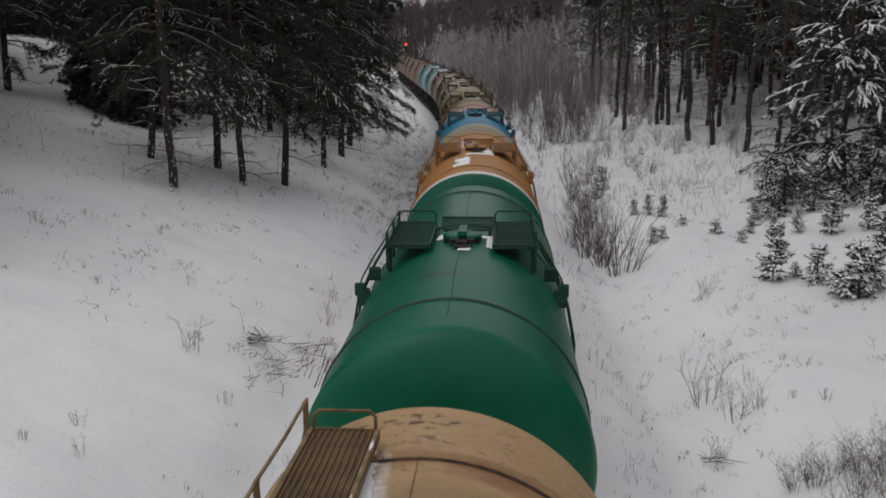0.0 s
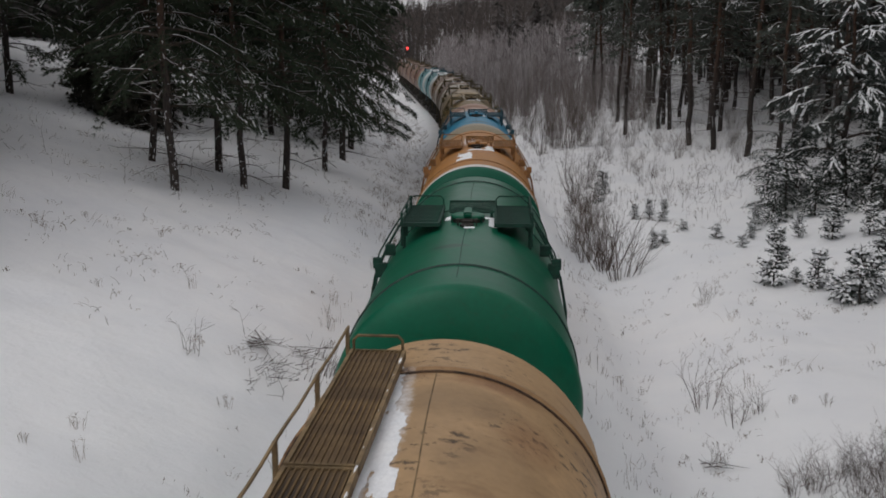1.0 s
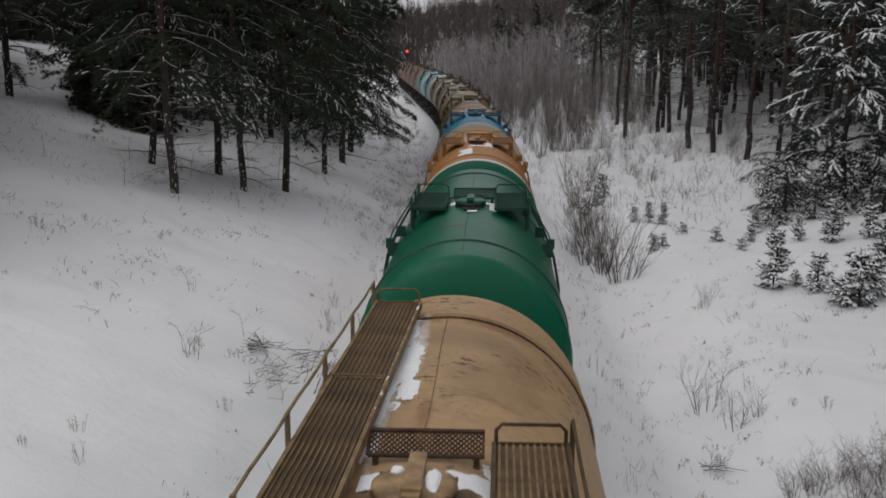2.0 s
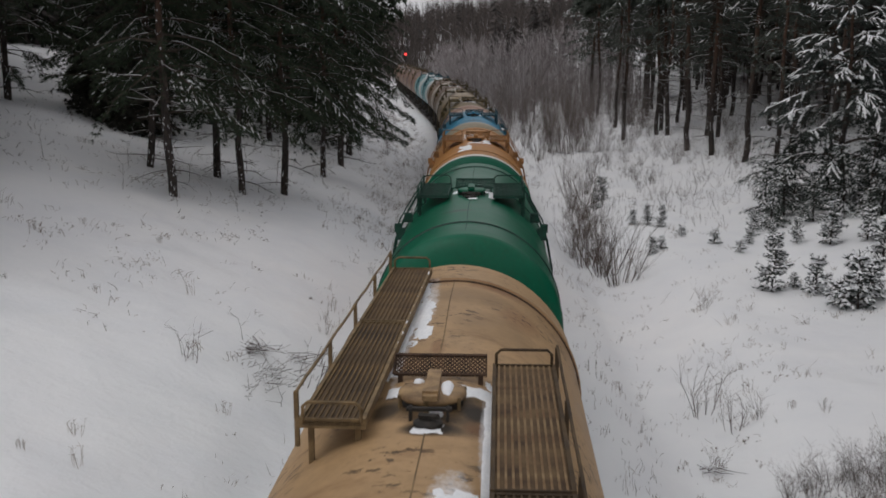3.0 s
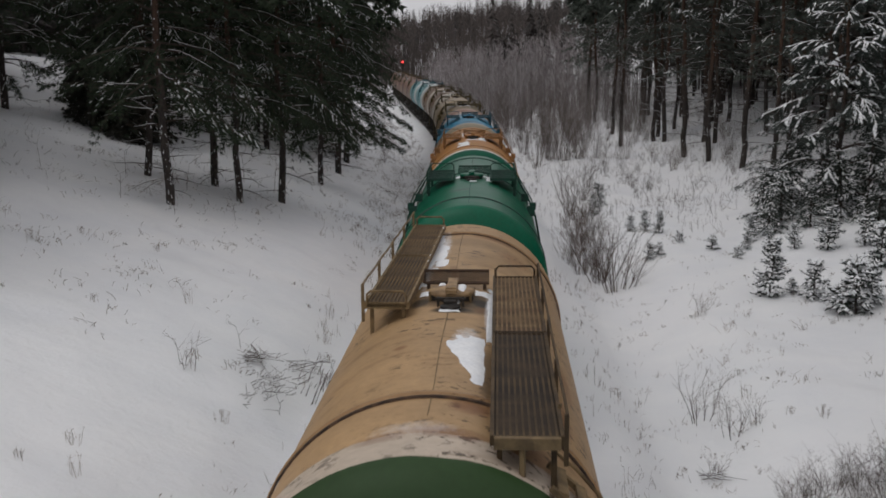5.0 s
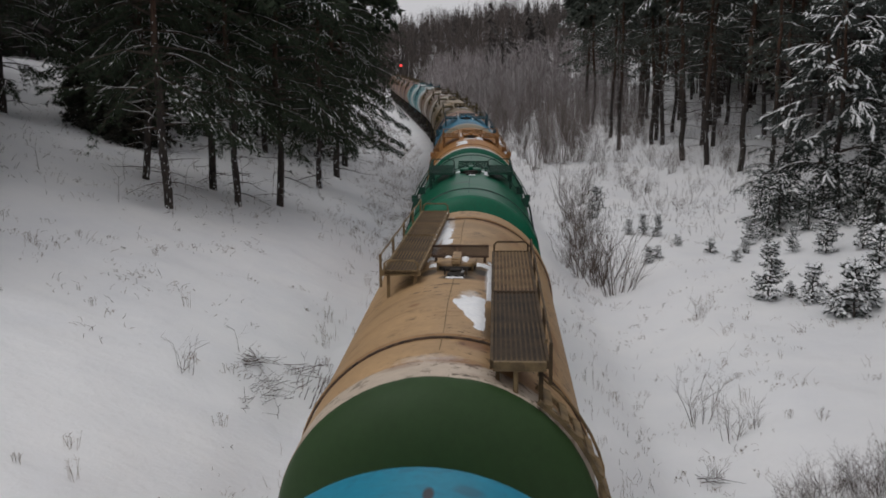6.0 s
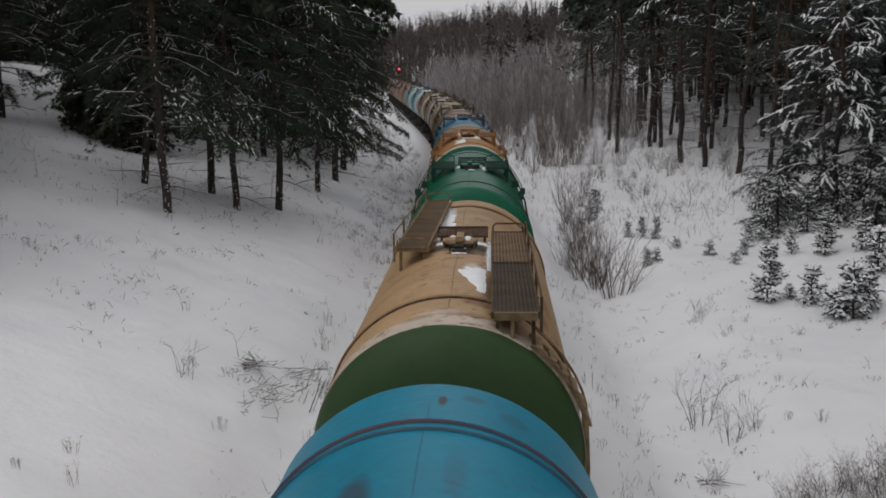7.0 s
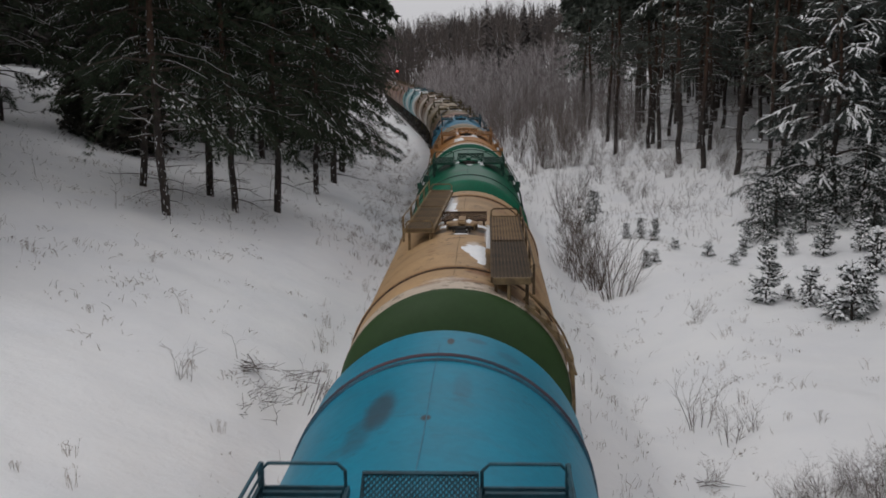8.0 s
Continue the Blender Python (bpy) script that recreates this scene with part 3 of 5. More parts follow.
def lid_snow(w):
    """Snow lying on the hatch lid beside the clamp bar and against the valve."""
    for cx, cy, rx, ry, z, seed in ((0.115, HATCH + 0.02, 0.055, 0.16, TOP + 0.112, 3), (-0.12, HATCH + 0.15, 0.05, 0.05, TOP + 0.11, 5), (0.05, HATCH - 0.38, 0.055, 0.06, TOP + 0.03, 7)):
        bm = bmesh.new()
        rings = []
        for f, up in ((1.0, -0.012), (0.8, 0.010), (0.4, 0.018)):
            ring = []
            for k in range(16):
                a = 2 * math.pi * k / 16
                q = f * (1 + 0.35 * noise.noise((math.cos(a) * 1.6, math.sin(a) * 1.6, seed)))
                ring.append(bm.verts.new((cx + rx * q * math.cos(a), cy + ry * q * math.sin(a), z + up)))
            rings.append(ring)
        for a, b in zip(rings, rings[1:]):
            for k in range(16):
                bm.faces.new((a[k], a[(k + 1) % 16], b[(k + 1) % 16], b[k]))
        bm.faces.new(rings[-1])
        part("lid_snow", bm, SNOWCAP, w, "snow on the hatch", True)


def goods_train():
    # the last dark mark paints shade on the skin along the right walkway
    camel = tank_paint("camel_tank_paint", (0.43, 0.277, 0.141), near=(0.028, 0.06, 0.018), near_y=-5.09, near_band=(0.53, 0.44, 0.35), near_w=0.42, wobble=0.12, rust=0.85, rough=0.5,
                       scuffs_and_shade=((0.05, -0.30, 0.55, 0.48, 0.8), (0.22, -0.75, 0.3, 0.25, 0.6), (0.2, 3.4, 0.55, 0.45, 0.30), (0.5, 2.2, 0.5, 0.7, 0.22), (0.36, -0.42, 0.16, 0.22, 1.0), (-0.36, -0.40, 0.13, 0.25, 0.8), (0.02, -0.86, 0.26, 0.17, 1.0), (0.46, -1.3, 0.05, 0.3, 0.9), (0.45, -3.0, 0.10, 0.9, 0.6)), scuff_shade_col=(0.030, 0.021, 0.013), rings=(-3.80, 4.12),
                       rust_marks=((0.32, -4.0, 0.26, 0.22, 0.75), (0.15, -4.62, 0.45, 0.16, 0.6), (-0.35, -4.7, 0.3, 0.12, 0.4), (0.75, -4.5, 0.3, 0.4, 0.5), (1.12, -2.9, 0.10, 0.7, 0.55), (1.22, -1.6, 0.08, 0.8, 0.5), (0.5, 3.95, 0.5, 0.2, 0.6), (0.75, 3.0, 0.3, 0.6, 0.35), (-0.05, 1.2, 0.09, 0.5, 0.5), (-0.42, -2.2, 0.10, 0.10, 0.6), (0.36, -0.75, 0.14, 0.2, 0.5)),
                       dusting=((-0.26, 3.0, 0.15, 1.7, 0.9), (-0.36, 1.4, 0.07, 1.9, 0.8), (0.22, -2.1, 0.22, 0.75, 0.75), (0.42, -0.9, 0.06, 1.2, 0.8), (-0.1, -4.55, 0.5, 0.2, 0.35)))
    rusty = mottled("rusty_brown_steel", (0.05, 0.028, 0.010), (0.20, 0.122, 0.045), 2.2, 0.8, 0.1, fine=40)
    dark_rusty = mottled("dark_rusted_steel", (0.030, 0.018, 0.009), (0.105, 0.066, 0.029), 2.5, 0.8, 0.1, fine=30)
    rust_and_rim_shade = mottled("rusted_mesh_and_rim_shade", (0.020, 0.012, 0.008), (0.105, 0.058, 0.032), 9, 0.85, 0.1, fine=40)
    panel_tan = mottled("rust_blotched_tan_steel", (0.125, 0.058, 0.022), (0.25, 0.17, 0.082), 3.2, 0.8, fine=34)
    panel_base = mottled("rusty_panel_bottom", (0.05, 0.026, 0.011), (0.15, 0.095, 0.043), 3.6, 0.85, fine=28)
    black_rusty = mottled("blackish_rusted_steel", (0.018, 0.012, 0.007), (0.055, 0.035, 0.018), 3, 0.85, 0.1, fine=25)
    tan = mottled("grimy_tan_steel", (0.10, 0.066, 0.030), (0.26, 0.175, 0.082), 5, 0.75)
    lid_tan = mottled("worn_tan_lid", (0.17, 0.10, 0.045), (0.40, 0.26, 0.125), 5, 0.6)
    rust_line = mottled("rust_streaked_tan_steel", (0.17, 0.085, 0.035), (0.42, 0.26, 0.125), 3, 0.7)
    green = tank_paint("green_tank_paint", (0.001, 0.106, 0.054), rust=0.10, rough=0.34, scuffs_and_shade=((-0.2, -2.3, 0.32, 0.16, 0.7),), scuff_shade_col=(0.01, 0.03, 0.02))
    greenm = mottled("green_painted_steel", (0.002, 0.024, 0.015), (0.004, 0.058, 0.034), 7, 0.72)
    green_line = mottled("dark_green_steel", (0.002, 0.022, 0.014), (0.004, 0.04, 0.026), 7, 0.55)
    orange = tank_paint("orange_tank_paint", (0.40, 0.185, 0.055), near=(0.001, 0.085, 0.046), near_y=-4.98, near_band=(0.66, 0.63, 0.60), near_w=0.42, wobble=0.05, rust=0.3, rough=0.5)
    orangem = mottled("orange_painted_steel", (0.15, 0.072, 0.02), (0.33, 0.15, 0.042), 6, 0.6)
    blue = tank_paint("blue_tank_paint", (0.009, 0.222, 0.338), rust=0.22, rough=0.42,
                      scuffs_and_shade=((-0.42, 2.4, 0.15, 0.55, 0.7), (-0.55, 1.9, 0.13, 0.5, 0.35), (0.35, 4.5, 0.12, 0.1, 0.4), (0.68, 4.3, 0.15, 0.15, 0.35), (0.09, 4.36, 0.045, 0.14, 1.0), (-0.02, 2.05, 0.05, 0.08, 1.0), (0.25, 2.9, 0.10, 0.5, 0.25)), scuff_shade_col=(0.042, 0.042, 0.05))
    bluem = mottled("dark_blue_painted_steel", (0.008, 0.035, 0.048), (0.016, 0.08, 0.11), 6, 0.55)
    blue_line = mottled("dark_blue_steel", (0.008, 0.05, 0.08), (0.012, 0.09, 0.14), 7, 0.55)
    seam_blue = mottled("scratched_blue_steel", (0.01, 0.12, 0.19), (0.02, 0.17, 0.26), 7, 0.5)
    red_line = mottled("rust_red_line", (0.012, 0.05, 0.08), (0.085, 0.034, 0.042), 1.1, 0.7)
    blue2 = tank_paint("stained_blue_tank_paint", (0.025, 0.21, 0.34), near=(0.30, 0.26, 0.19), near_y=-4.0, wobble=1.2, far=(0.40, 0.27, 0.20), far_y=2.6, far_soft=1.2, rust=0.35, scuffs_and_shade=((0.0, -3.2, 0.5, 0.5, 0.6),))
    olive = tank_paint("ochre_tank_paint", (0.19, 0.12, 0.032), near=(0.36, 0.24, 0.19), near_y=-4.1, wobble=0.6, rust=0.4, blotch=(0.09, 0.065, 0.025))
    olivem = mottled("olive_painted_steel", (0.045, 0.036, 0.012), (0.12, 0.085, 0.026), 6, 0.65)
    beige = tank_paint("beige_tank_paint", (0.40, 0.31, 0.20), far=(0.5, 0.47, 0.42), far_y=3.8, rust=0.3)
    brown = tank_paint("brown_tank_paint", (0.17, 0.095, 0.045), near=(0.5, 0.45, 0.38), near_y=-4.3, rust=0.4)
    teal = tank_paint("teal_tank_paint", (0.08, 0.24, 0.25), near=(0.45, 0.47, 0.46), near_y=-3.6, rust=0.25)
    red = tank_paint("red_brown_tank_paint", (0.15, 0.065, 0.038), near=(0.30, 0.21, 0.15), near_y=-4.3, rust=0.4)

    w = wagon(-2, "bright blue tank wagon with scuffed paint and dark blue platforms", blue, bluem, "short", rims=((3.83, 0.022, red_line), (3.66, 0.018, blue_line), (-3.8, 0.02, blue_line)), ahead=0.78, ends=(4.72, 4.75, 0.6), seam=seam_blue)
    # the thin dark rings beside the bands colour in rust and their shadow edges
    w = wagon(-1, "camel tank wagon with green end, rusty walkways and snow", camel, tan, "long", rims=((-3.80, 0.040, camel), (-3.864, 0.018, rust_and_rim_shade), (-3.738, 0.012, rust_and_rim_shade), (4.12, 0.042, camel), (4.062, 0.010, rust_and_rim_shade), (4.178, 0.008, rust_line)), lid=lid_tan, ends=(5.03, 5.03, 0.55))
    fall_plate(w, rust_and_rim_shade, HATCH + 0.56, -0.36, 0.42, "rusty upright expanded metal plate", 0.17)
    kept = set(w.children)
    # each material pair: a darker deck, then its paler slats
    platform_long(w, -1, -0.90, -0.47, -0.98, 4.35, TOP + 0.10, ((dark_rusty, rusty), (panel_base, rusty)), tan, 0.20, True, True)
    # this walkway is bolted on slightly askew
    skew = Matrix.Translation((-0.66, -0.98, 0)) @ pose(0, 0, 0, 0, 0, -1.5) @ Matrix.Translation((0.66, 0.98, 0))
    for o in w.children:
        if o not in kept:
            o.matrix_basis = skew @ o.matrix_basis
    platform_long(w, 1, 0.50, 0.97, -5.0, 0.42, TOP + 0.10, ((black_rusty, dark_rusty), (panel_base, panel_tan)), dark_rusty, 0.16, False, True)
    end_ladder(w, tan)
    walkway_snow(w, -0.455, -0.98, 4.35, TOP + 0.10, skew)
    lid_snow(w)
    snow_patch(w, -0.31, -0.09, 1.35, 3.5, 3.1, 0.72)
    snow_patch(w, -0.31, -0.17, 3.0, 4.7, 3.7, 0.5)
    snow_patch(w, -0.30, -0.22, 0.0, 4.6, 5.3, 0.62)
    snow_patch(w, -0.05, 0.295, -3.4, -1.82, 9.4, 0.95, wedge=True)
    snow_patch(w, 0.275, 0.335, -2.0, 0.4, 2.2, 0.95)
    snow_patch(w, 0.10, 0.33, -0.12, 0.2, 4.7, 0.85)
    snow_patch(w, -0.26, -0.10, -0.12, 0.15, 6.1, 0.8)
    snow_patch(w, -0.08, 0.08, -0.98, -0.78, 6.6, 0.9)
    w = wagon(0, "green tank wagon with green platforms beside the hatch", green, greenm, "short", rims=((-3.62, 0.018, green_line), (4.40, 0.018, green_line), (0.9, 0.012, green_line)), ends=(4.62, 5.22, 0.4))
    snow_patch(w, 0.22, 0.31, -0.60, 0.22, 12.2, 0.8)
    snow_patch(w, 0.14, 0.3, 0.0, 0.28, 13.7, 0.8)
    snow_patch(w, -0.26, -0.15, -0.08, 0.26, 14.1, 0.7)
    snow_patch(w, -0.03, 0.1, -0.98, -0.80, 15.6, 0.8)
    w = wagon(1, "orange tank wagon with a green end behind a white ring", orange, orangem, "short", rims=((-3.7, 0.02, orangem), (4.1, 0.02, orangem)), ends=(5.0, 5.0, 0.45))
    snow_patch(w, -0.34, -0.08, -3.3, -1.4, 22.2, 0.75)
    snow_patch(w, -0.26, 0.0, 0.2, 2.2, 23.7, 0.75)
    snow_patch(w, 0.05, 0.32, -1.3, 0.2, 24.1, 0.72)
    snow_patch(w, -0.2, 0.2, -1.3, -0.95, 25.1, 0.85)
    w = wagon(2, "blue tank wagon with brown stained ends", blue2, bluem, "short")
    snow_patch(w, -0.12, 0.24, -0.4, 0.5, 31.1, 0.75)
    w = wagon(3, "ochre tank wagon with olive platforms and blotched paint", olive, olivem, "short")
    snow_patch(w, -0.2, 0.3, -1.2, 0.4, 32.1, 0.7)
    wagon(4, "beige tank wagon with a pale band", beige, olivem, "short")
    w = wagon(5, "brown tank wagon with a pale end", brown, olivem, "short")
    snow_patch(w, -0.3, 0.3, -1.2, 2.4, 33.1, 0.7)
    wagon(6, "dull brown tank wagon with olive platforms", brown, olivem, "short")
    w = wagon(7, "teal tank wagon with a white end", teal, bluem, "short")
    snow_patch(w, -0.4, 0.4, -3.2, 3.4, 34.1, 0.75)
    w = wagon(8, "faded teal tank wagon with snow on top", teal, bluem, "short")
    snow_patch(w, -0.4, 0.4, -3.2, 3.4, 35.1, 0.75)
    wagon(9, "red-brown tank wagon with a pale end", red, olivem, "short")
    for k in range(10, 15):
        wagon(k, "red-brown tank wagon far along the bend", red, olivem, "short")


goods_train()


# ---- trees and shrubs ----
class Bag:
    """Collects triangles and bars for one mesh."""

    def __init__(self):
        self.v, self.f = [], []

    def tri(self, a, b, c):
        n = len(self.v)
        self.v += [a, b, c]
        self.f.append((n, n + 1, n + 2))

    def bar(self, pts, r0, r1, seg=4):
        n0 = len(self.v)
        ref = None
        m = len(pts)
        for i, p in enumerate(pts):
            d = (pts[min(i + 1, m - 1)] - pts[max(i - 1, 0)])
            d = d.normalized() if d.length > 1e-6 else Vector((0, 0, 1))
            ref = d.orthogonal().normalized() if ref is None else (ref - d * ref.dot(d)).normalized()
            o = d.cross(ref)
            r = r0 + (r1 - r0) * i / max(1, m - 1)
            for k in range(seg):
                a = 2 * math.pi * k / seg
                self.v.append(p + r * (math.cos(a) * ref + math.sin(a) * o))
        for i in range(m - 1):
            for k in range(seg):
                a, b = n0 + i * seg + k, n0 + i * seg + (k + 1) % seg
                self.f.append((a, b, b + seg, a + seg))

    def lump(self, c, along, ln, wd, ht):
        """A small heap of snow: a ridge with sloping sides."""
        side = along.cross(Vector((0, 0, 1)))
        side = side.normalized() if side.length > 1e-3 else Vector((1, 0, 0))
        n = len(self.v)
        up = Vector((0, 0, ht))
        self.v += [c - along * ln, c + side * wd - along * ln * 0.2, c + along * ln, c - side * wd + along * ln * 0.2, c + up - along * ln * 0.35, c + up * 0.9 + along * ln * 0.35]
        self.f += [(n, n + 1, n + 4), (n + 1, n + 5, n + 4), (n + 1, n + 2, n + 5), (n + 2, n + 3, n + 5), (n + 3, n + 4, n + 5), (n + 3, n, n + 4)]

    def tuft(self, rng, c, d, n, ln, wd, spread):
        """A bundle of needles that fans out from c round the way d."""
        for _ in range(n):
            q = (d + Vector((rng.gauss(0, spread), rng.gauss(0, spread), rng.gauss(0, spread * 0.8)))).normalized()
            s = q.cross(Vector((rng.random() - 0.5, rng.random() - 0.5, rng.random() - 0.5)))
            s = s.normalized() * wd if s.length > 1e-4 else Vector((wd, 0, 0))
            e = ln * rng.uniform(0.7, 1.25)
            self.tri(c - s, c + s, c + q * e)


def limb(rng, base, az, ln, rise, sag, n=6):
    """Points along a limb that leaves the trunk, sags and turns up at its tip."""
    out = []
    d = Vector((math.cos(az), math.sin(az), 0))
    side = Vector((-math.sin(az), math.cos(az), 0))
    w1, w2 = rng.gauss(0, 0.08), rng.gauss(0, 0.06)
    for i in range(n + 1):
        t = i / n
        out.append(base + d * ln * t + side * ln * (w1 * t + w2 * math.sin(t * 6)) + Vector((0, 0, ln * (rise * t - sag * t * t + 0.10 * t ** 4) + rng.gauss(0, 0.01 * ln))))
    return out


def trunk_line(rng, h, lean, crook=0.08, n=30):
    ax, ay = rng.gauss(0, lean), rng.gauss(0, lean)
    w = rng.uniform(0, 60)

    def sway(z, q):
        return crook * (1.6 * noise.noise((w, q, z * 0.28)) + 0.7 * noise.noise((w, q + 5, z * 0.9)))
    out = []
    for i in range(n + 1):
        z = h * i / n
        f = (i / n) ** 1.2
        out.append(Vector((ax * h * f + sway(z, 1.5) - sway(0, 1.5), ay * h * f + sway(z, 8.5) - sway(0, 8.5), z)))
    return out


def along(line, h, z):
    t = max(0.0, min(0.999, z / h)) * (len(line) - 1)
    i = int(t)
    return line[i].lerp(line[i + 1], t - i)


def conifer(name, label, seed, h, r, green0, reach, rise, sag, dead0, dead1, whorl, per, snow, tufts, blade, needle_mat, lean=0.02, top_taper=0.9, droop=0.0, category="tree", twig_step=0.3, twig=0.16, bare=0.25, gaps=0.15, seen=99.0, lumpy=1.0, thin=0.12, loaded=0.10, crook=0.08, boughs=(), bough_snow=(0.018, 0.35, 1.0), crust=46):
    """A conifer: trunk, bare lower limbs, needled limbs and the snow that lies on them."""
    rng = random.Random(seed)
    t = tagged(new(name), label, category)
    line = trunk_line(rng, h, lean, crook)
    wood, leaf, white, trunk = Bag(), Bag(), Bag(), Bag()
    trunk.bar([Vector((line[0].x, line[0].y, -0.4))] + line, r * 1.15, r * 0.12, 10)
    # bare snags
    z = dead0
    while z < dead1:
        b = along(line, h, z)
        for _ in range(rng.choice((1, 2, 2, 3))):
            ln = rng.uniform(0.4, 1.9)
            pts = limb(rng, b, rng.uniform(0, 6.283), ln, rng.uniform(-0.1, 0.25), rng.uniform(0.1, 0.5), 4)
            wood.bar(pts, 0.014 + 0.006 * ln, 0.004, 3)
            if rng.random() < 0.5:
                white.bar([p + Vector((0, 0, 0.022)) for p in pts[1:]], 0.014, 0.006, 3)
            for _ in range(rng.choice((1, 2, 3))):
                i = rng.choice((1, 2, 3))
                q = pts[i]
                e = Vector((rng.gauss(0, 0.3), rng.gauss(0, 0.3), rng.gauss(0.02, 0.12)))
                wood.bar([q, q + e * ln * 0.5, q + e * ln + Vector((0, 0, -0.05))], 0.008, 0.003, 3)
        z += rng.uniform(0.18, 0.5)
    # long arching boughs, bare near the trunk, with snow on their backs and on the needles at their ends
    for z, az, ln, rise_b, sag_b in boughs:
        pts = limb(rng, along(line, h, z), az, ln, rise_b, sag_b, 8)
        wood.bar(pts, 0.04, 0.008, 4)
        ridge, part_loaded, heap = bough_snow
        if heap > 1.5:
            white.bar([p + Vector((0, 0, 0.03 + ridge * 0.5)) for p in pts[4:]], ridge * 0.6, ridge, 5)
        else:
            white.bar([p + Vector((0, 0, 0.036)) for p in pts[1:5]], ridge, 0.006, 3)
        for i in range(int(ln * 11)):
            u = 0.28 + 0.72 * rng.random() ** 0.8
            j = min(7, int(u * 8))
            p = pts[j].lerp(pts[j + 1], u * 8 - j)
            d = (pts[j + 1] - pts[j]).normalized()
            side = d.cross(Vector((0, 0, 1))).normalized() * rng.choice((-1, 1))
            tl = rng.uniform(0.4, 1.15) * (1.4 - u)
            td = (d + side * rng.uniform(0.2, 1.0) + Vector((0, 0, rng.gauss(-0.45, 0.25)))).normalized()
            wood.bar([p, p + td * tl], 0.010, 0.004, 3)
            loaded_twig = rng.random() < part_loaded * (0.5 + u)
            for q in range(max(2, int(tl / 0.14))):
                c = p + td * (0.12 + q * 0.14) - Vector((0, 0, 0.015 * q * q))
                leaf.tuft(rng, c, (td + Vector((0, 0, -0.15))).normalized(), tufts + 3, 0.20, 0.012, 0.55)
                if loaded_twig and rng.random() < 0.6:
                    white.lump(c + Vector((0, 0, 0.03)), (td + Vector((0, 0, -0.2))).normalized(), rng.uniform(0.06, 0.16 - 0.03 * heap / 1.7) * heap, rng.uniform(0.015, 0.022 + 0.018 * heap) * heap, rng.uniform(0.015, 0.035) * heap)
    # needled limbs
    z = green0
    while z < h * 0.99:
        f = (z - green0) / (h - green0)
        b = along(line, h, z)
        a0 = rng.uniform(0, 6.283)
        high = z > seen
        bl, stp = (blade * 2.2, twig_step * 2.0) if high else (blade, twig_step)
        for k in range(per):
            if rng.random() < gaps:
                continue
            ln = reach * (1 - f * top_taper) * rng.uniform(0.55 - 0.5 * gaps, 1.2) * (0.75 + 0.25 * min(1, f * 6))
            if ln < 0.12:
                continue
            az = a0 + 6.283 * k / per + rng.gauss(0, 0.3)
            pts = limb(rng, b, az, ln, rise * (0.6 + 0.9 * f) + rng.gauss(0, 0.10), sag * (1.1 - 0.5 * f) + rng.gauss(0, 0.07), 6)
            wood.bar(pts[::2], min(r * 0.35, 0.010 + 0.012 * ln), 0.004, 3)
            if ln > 0.8 and rng.random() < max(snow, 0.24) and not high:
                white.bar([p + Vector((0, 0, 0.022)) for p in pts[1:6]], 0.015, 0.007, 3)
            load = (snow * 5 if rng.random() < loaded else snow * 0.2) if snow < 0.5 else snow * (2.0 if rng.random() < 0.4 else 0.25)
            n = max(3, int(ln / stp))
            for i in range(n):
                u = bare + (1 - bare) * (i + rng.random() * 0.7) / n
                tt = min(5.99, u * 6)
                j = int(tt)
                p = pts[j].lerp(pts[j + 1], tt - j)
                d = (pts[j + 1] - pts[j]).normalized()
                for sgn in (-1, 1):
                    side = d.cross(Vector((0, 0, 1))).normalized() * sgn
                    tl = (0.75 * bl + twig * ln * (1.2 - u)) * rng.uniform(0.45, 1.2)
                    td = (d * 0.8 + side * rng.uniform(0.35, 1.0) + Vector((0, 0, rng.gauss(-droop, 0.28)))).normalized()
                    m = max(1, int(round(tl / (bl * 0.95))))
                    for q in range(m):
                        w = (q + 0.6) / m
                        c = p + td * tl * w - Vector((0, 0, droop * tl * w * w * 0.6))
                        # crown parts above the view get widened blades, to deepen the shade below
                        leaf.tuft(rng, c, (td + Vector((0, 0, 0.12 - droop))).normalized(), tufts, bl, bl * (0.36 if high else thin), 0.5)
                        if not high and rng.random() < load * (0.3 + 0.75 * u):
                            white.lump(c + td * bl * 0.35 + Vector((0, 0, bl * 0.16)), (td + Vector((0, 0, -0.25))).normalized(), bl * rng.uniform(0.35, 0.8), bl * rng.uniform(0.08, 0.20) * lumpy, bl * rng.uniform(0.08, 0.2) * lumpy)
        z += whorl * rng.uniform(0.6, 1.4) * (1.25 if high else 1)
    raw("trunk", trunk.v, trunk.f, BARK_SNOW, t, smooth=True)
    tagged(raw("branchwork", wood.v, wood.f, BARK, t), kind="stuff")
    tagged(raw("crown", leaf.v, leaf.f, needle_mat, t, "dark green needles"), kind="stuff")
    if white.f:
        tagged(raw("snow", white.v, white.f, SNOWCAP, t, "snow lying on the branches", smooth=True), kind="stuff")
    # snow blown against the bark
    bag = Bag()
    wind = rng.uniform(0, 6.283)
    for _ in range(crust if h > 6 else 0):
        z = h * 0.42 * rng.random() ** 1.7
        a = rng.gauss(wind, 0.9) + 2.6 * rng.choice((0, 0, 1))
        rr = r * (1.13 - 1.0 * z / h) * 0.99
        c = along(line, h, z)
        bw, bh = rng.uniform(0.008, 0.035), rng.uniform(0.02, 0.11) * rng.uniform(0.4, 1.3)
        o, s = Vector((math.cos(a), math.sin(a), 0)), Vector((-math.sin(a), math.cos(a), 0))
        p = c + o * rr
        k = len(bag.v)
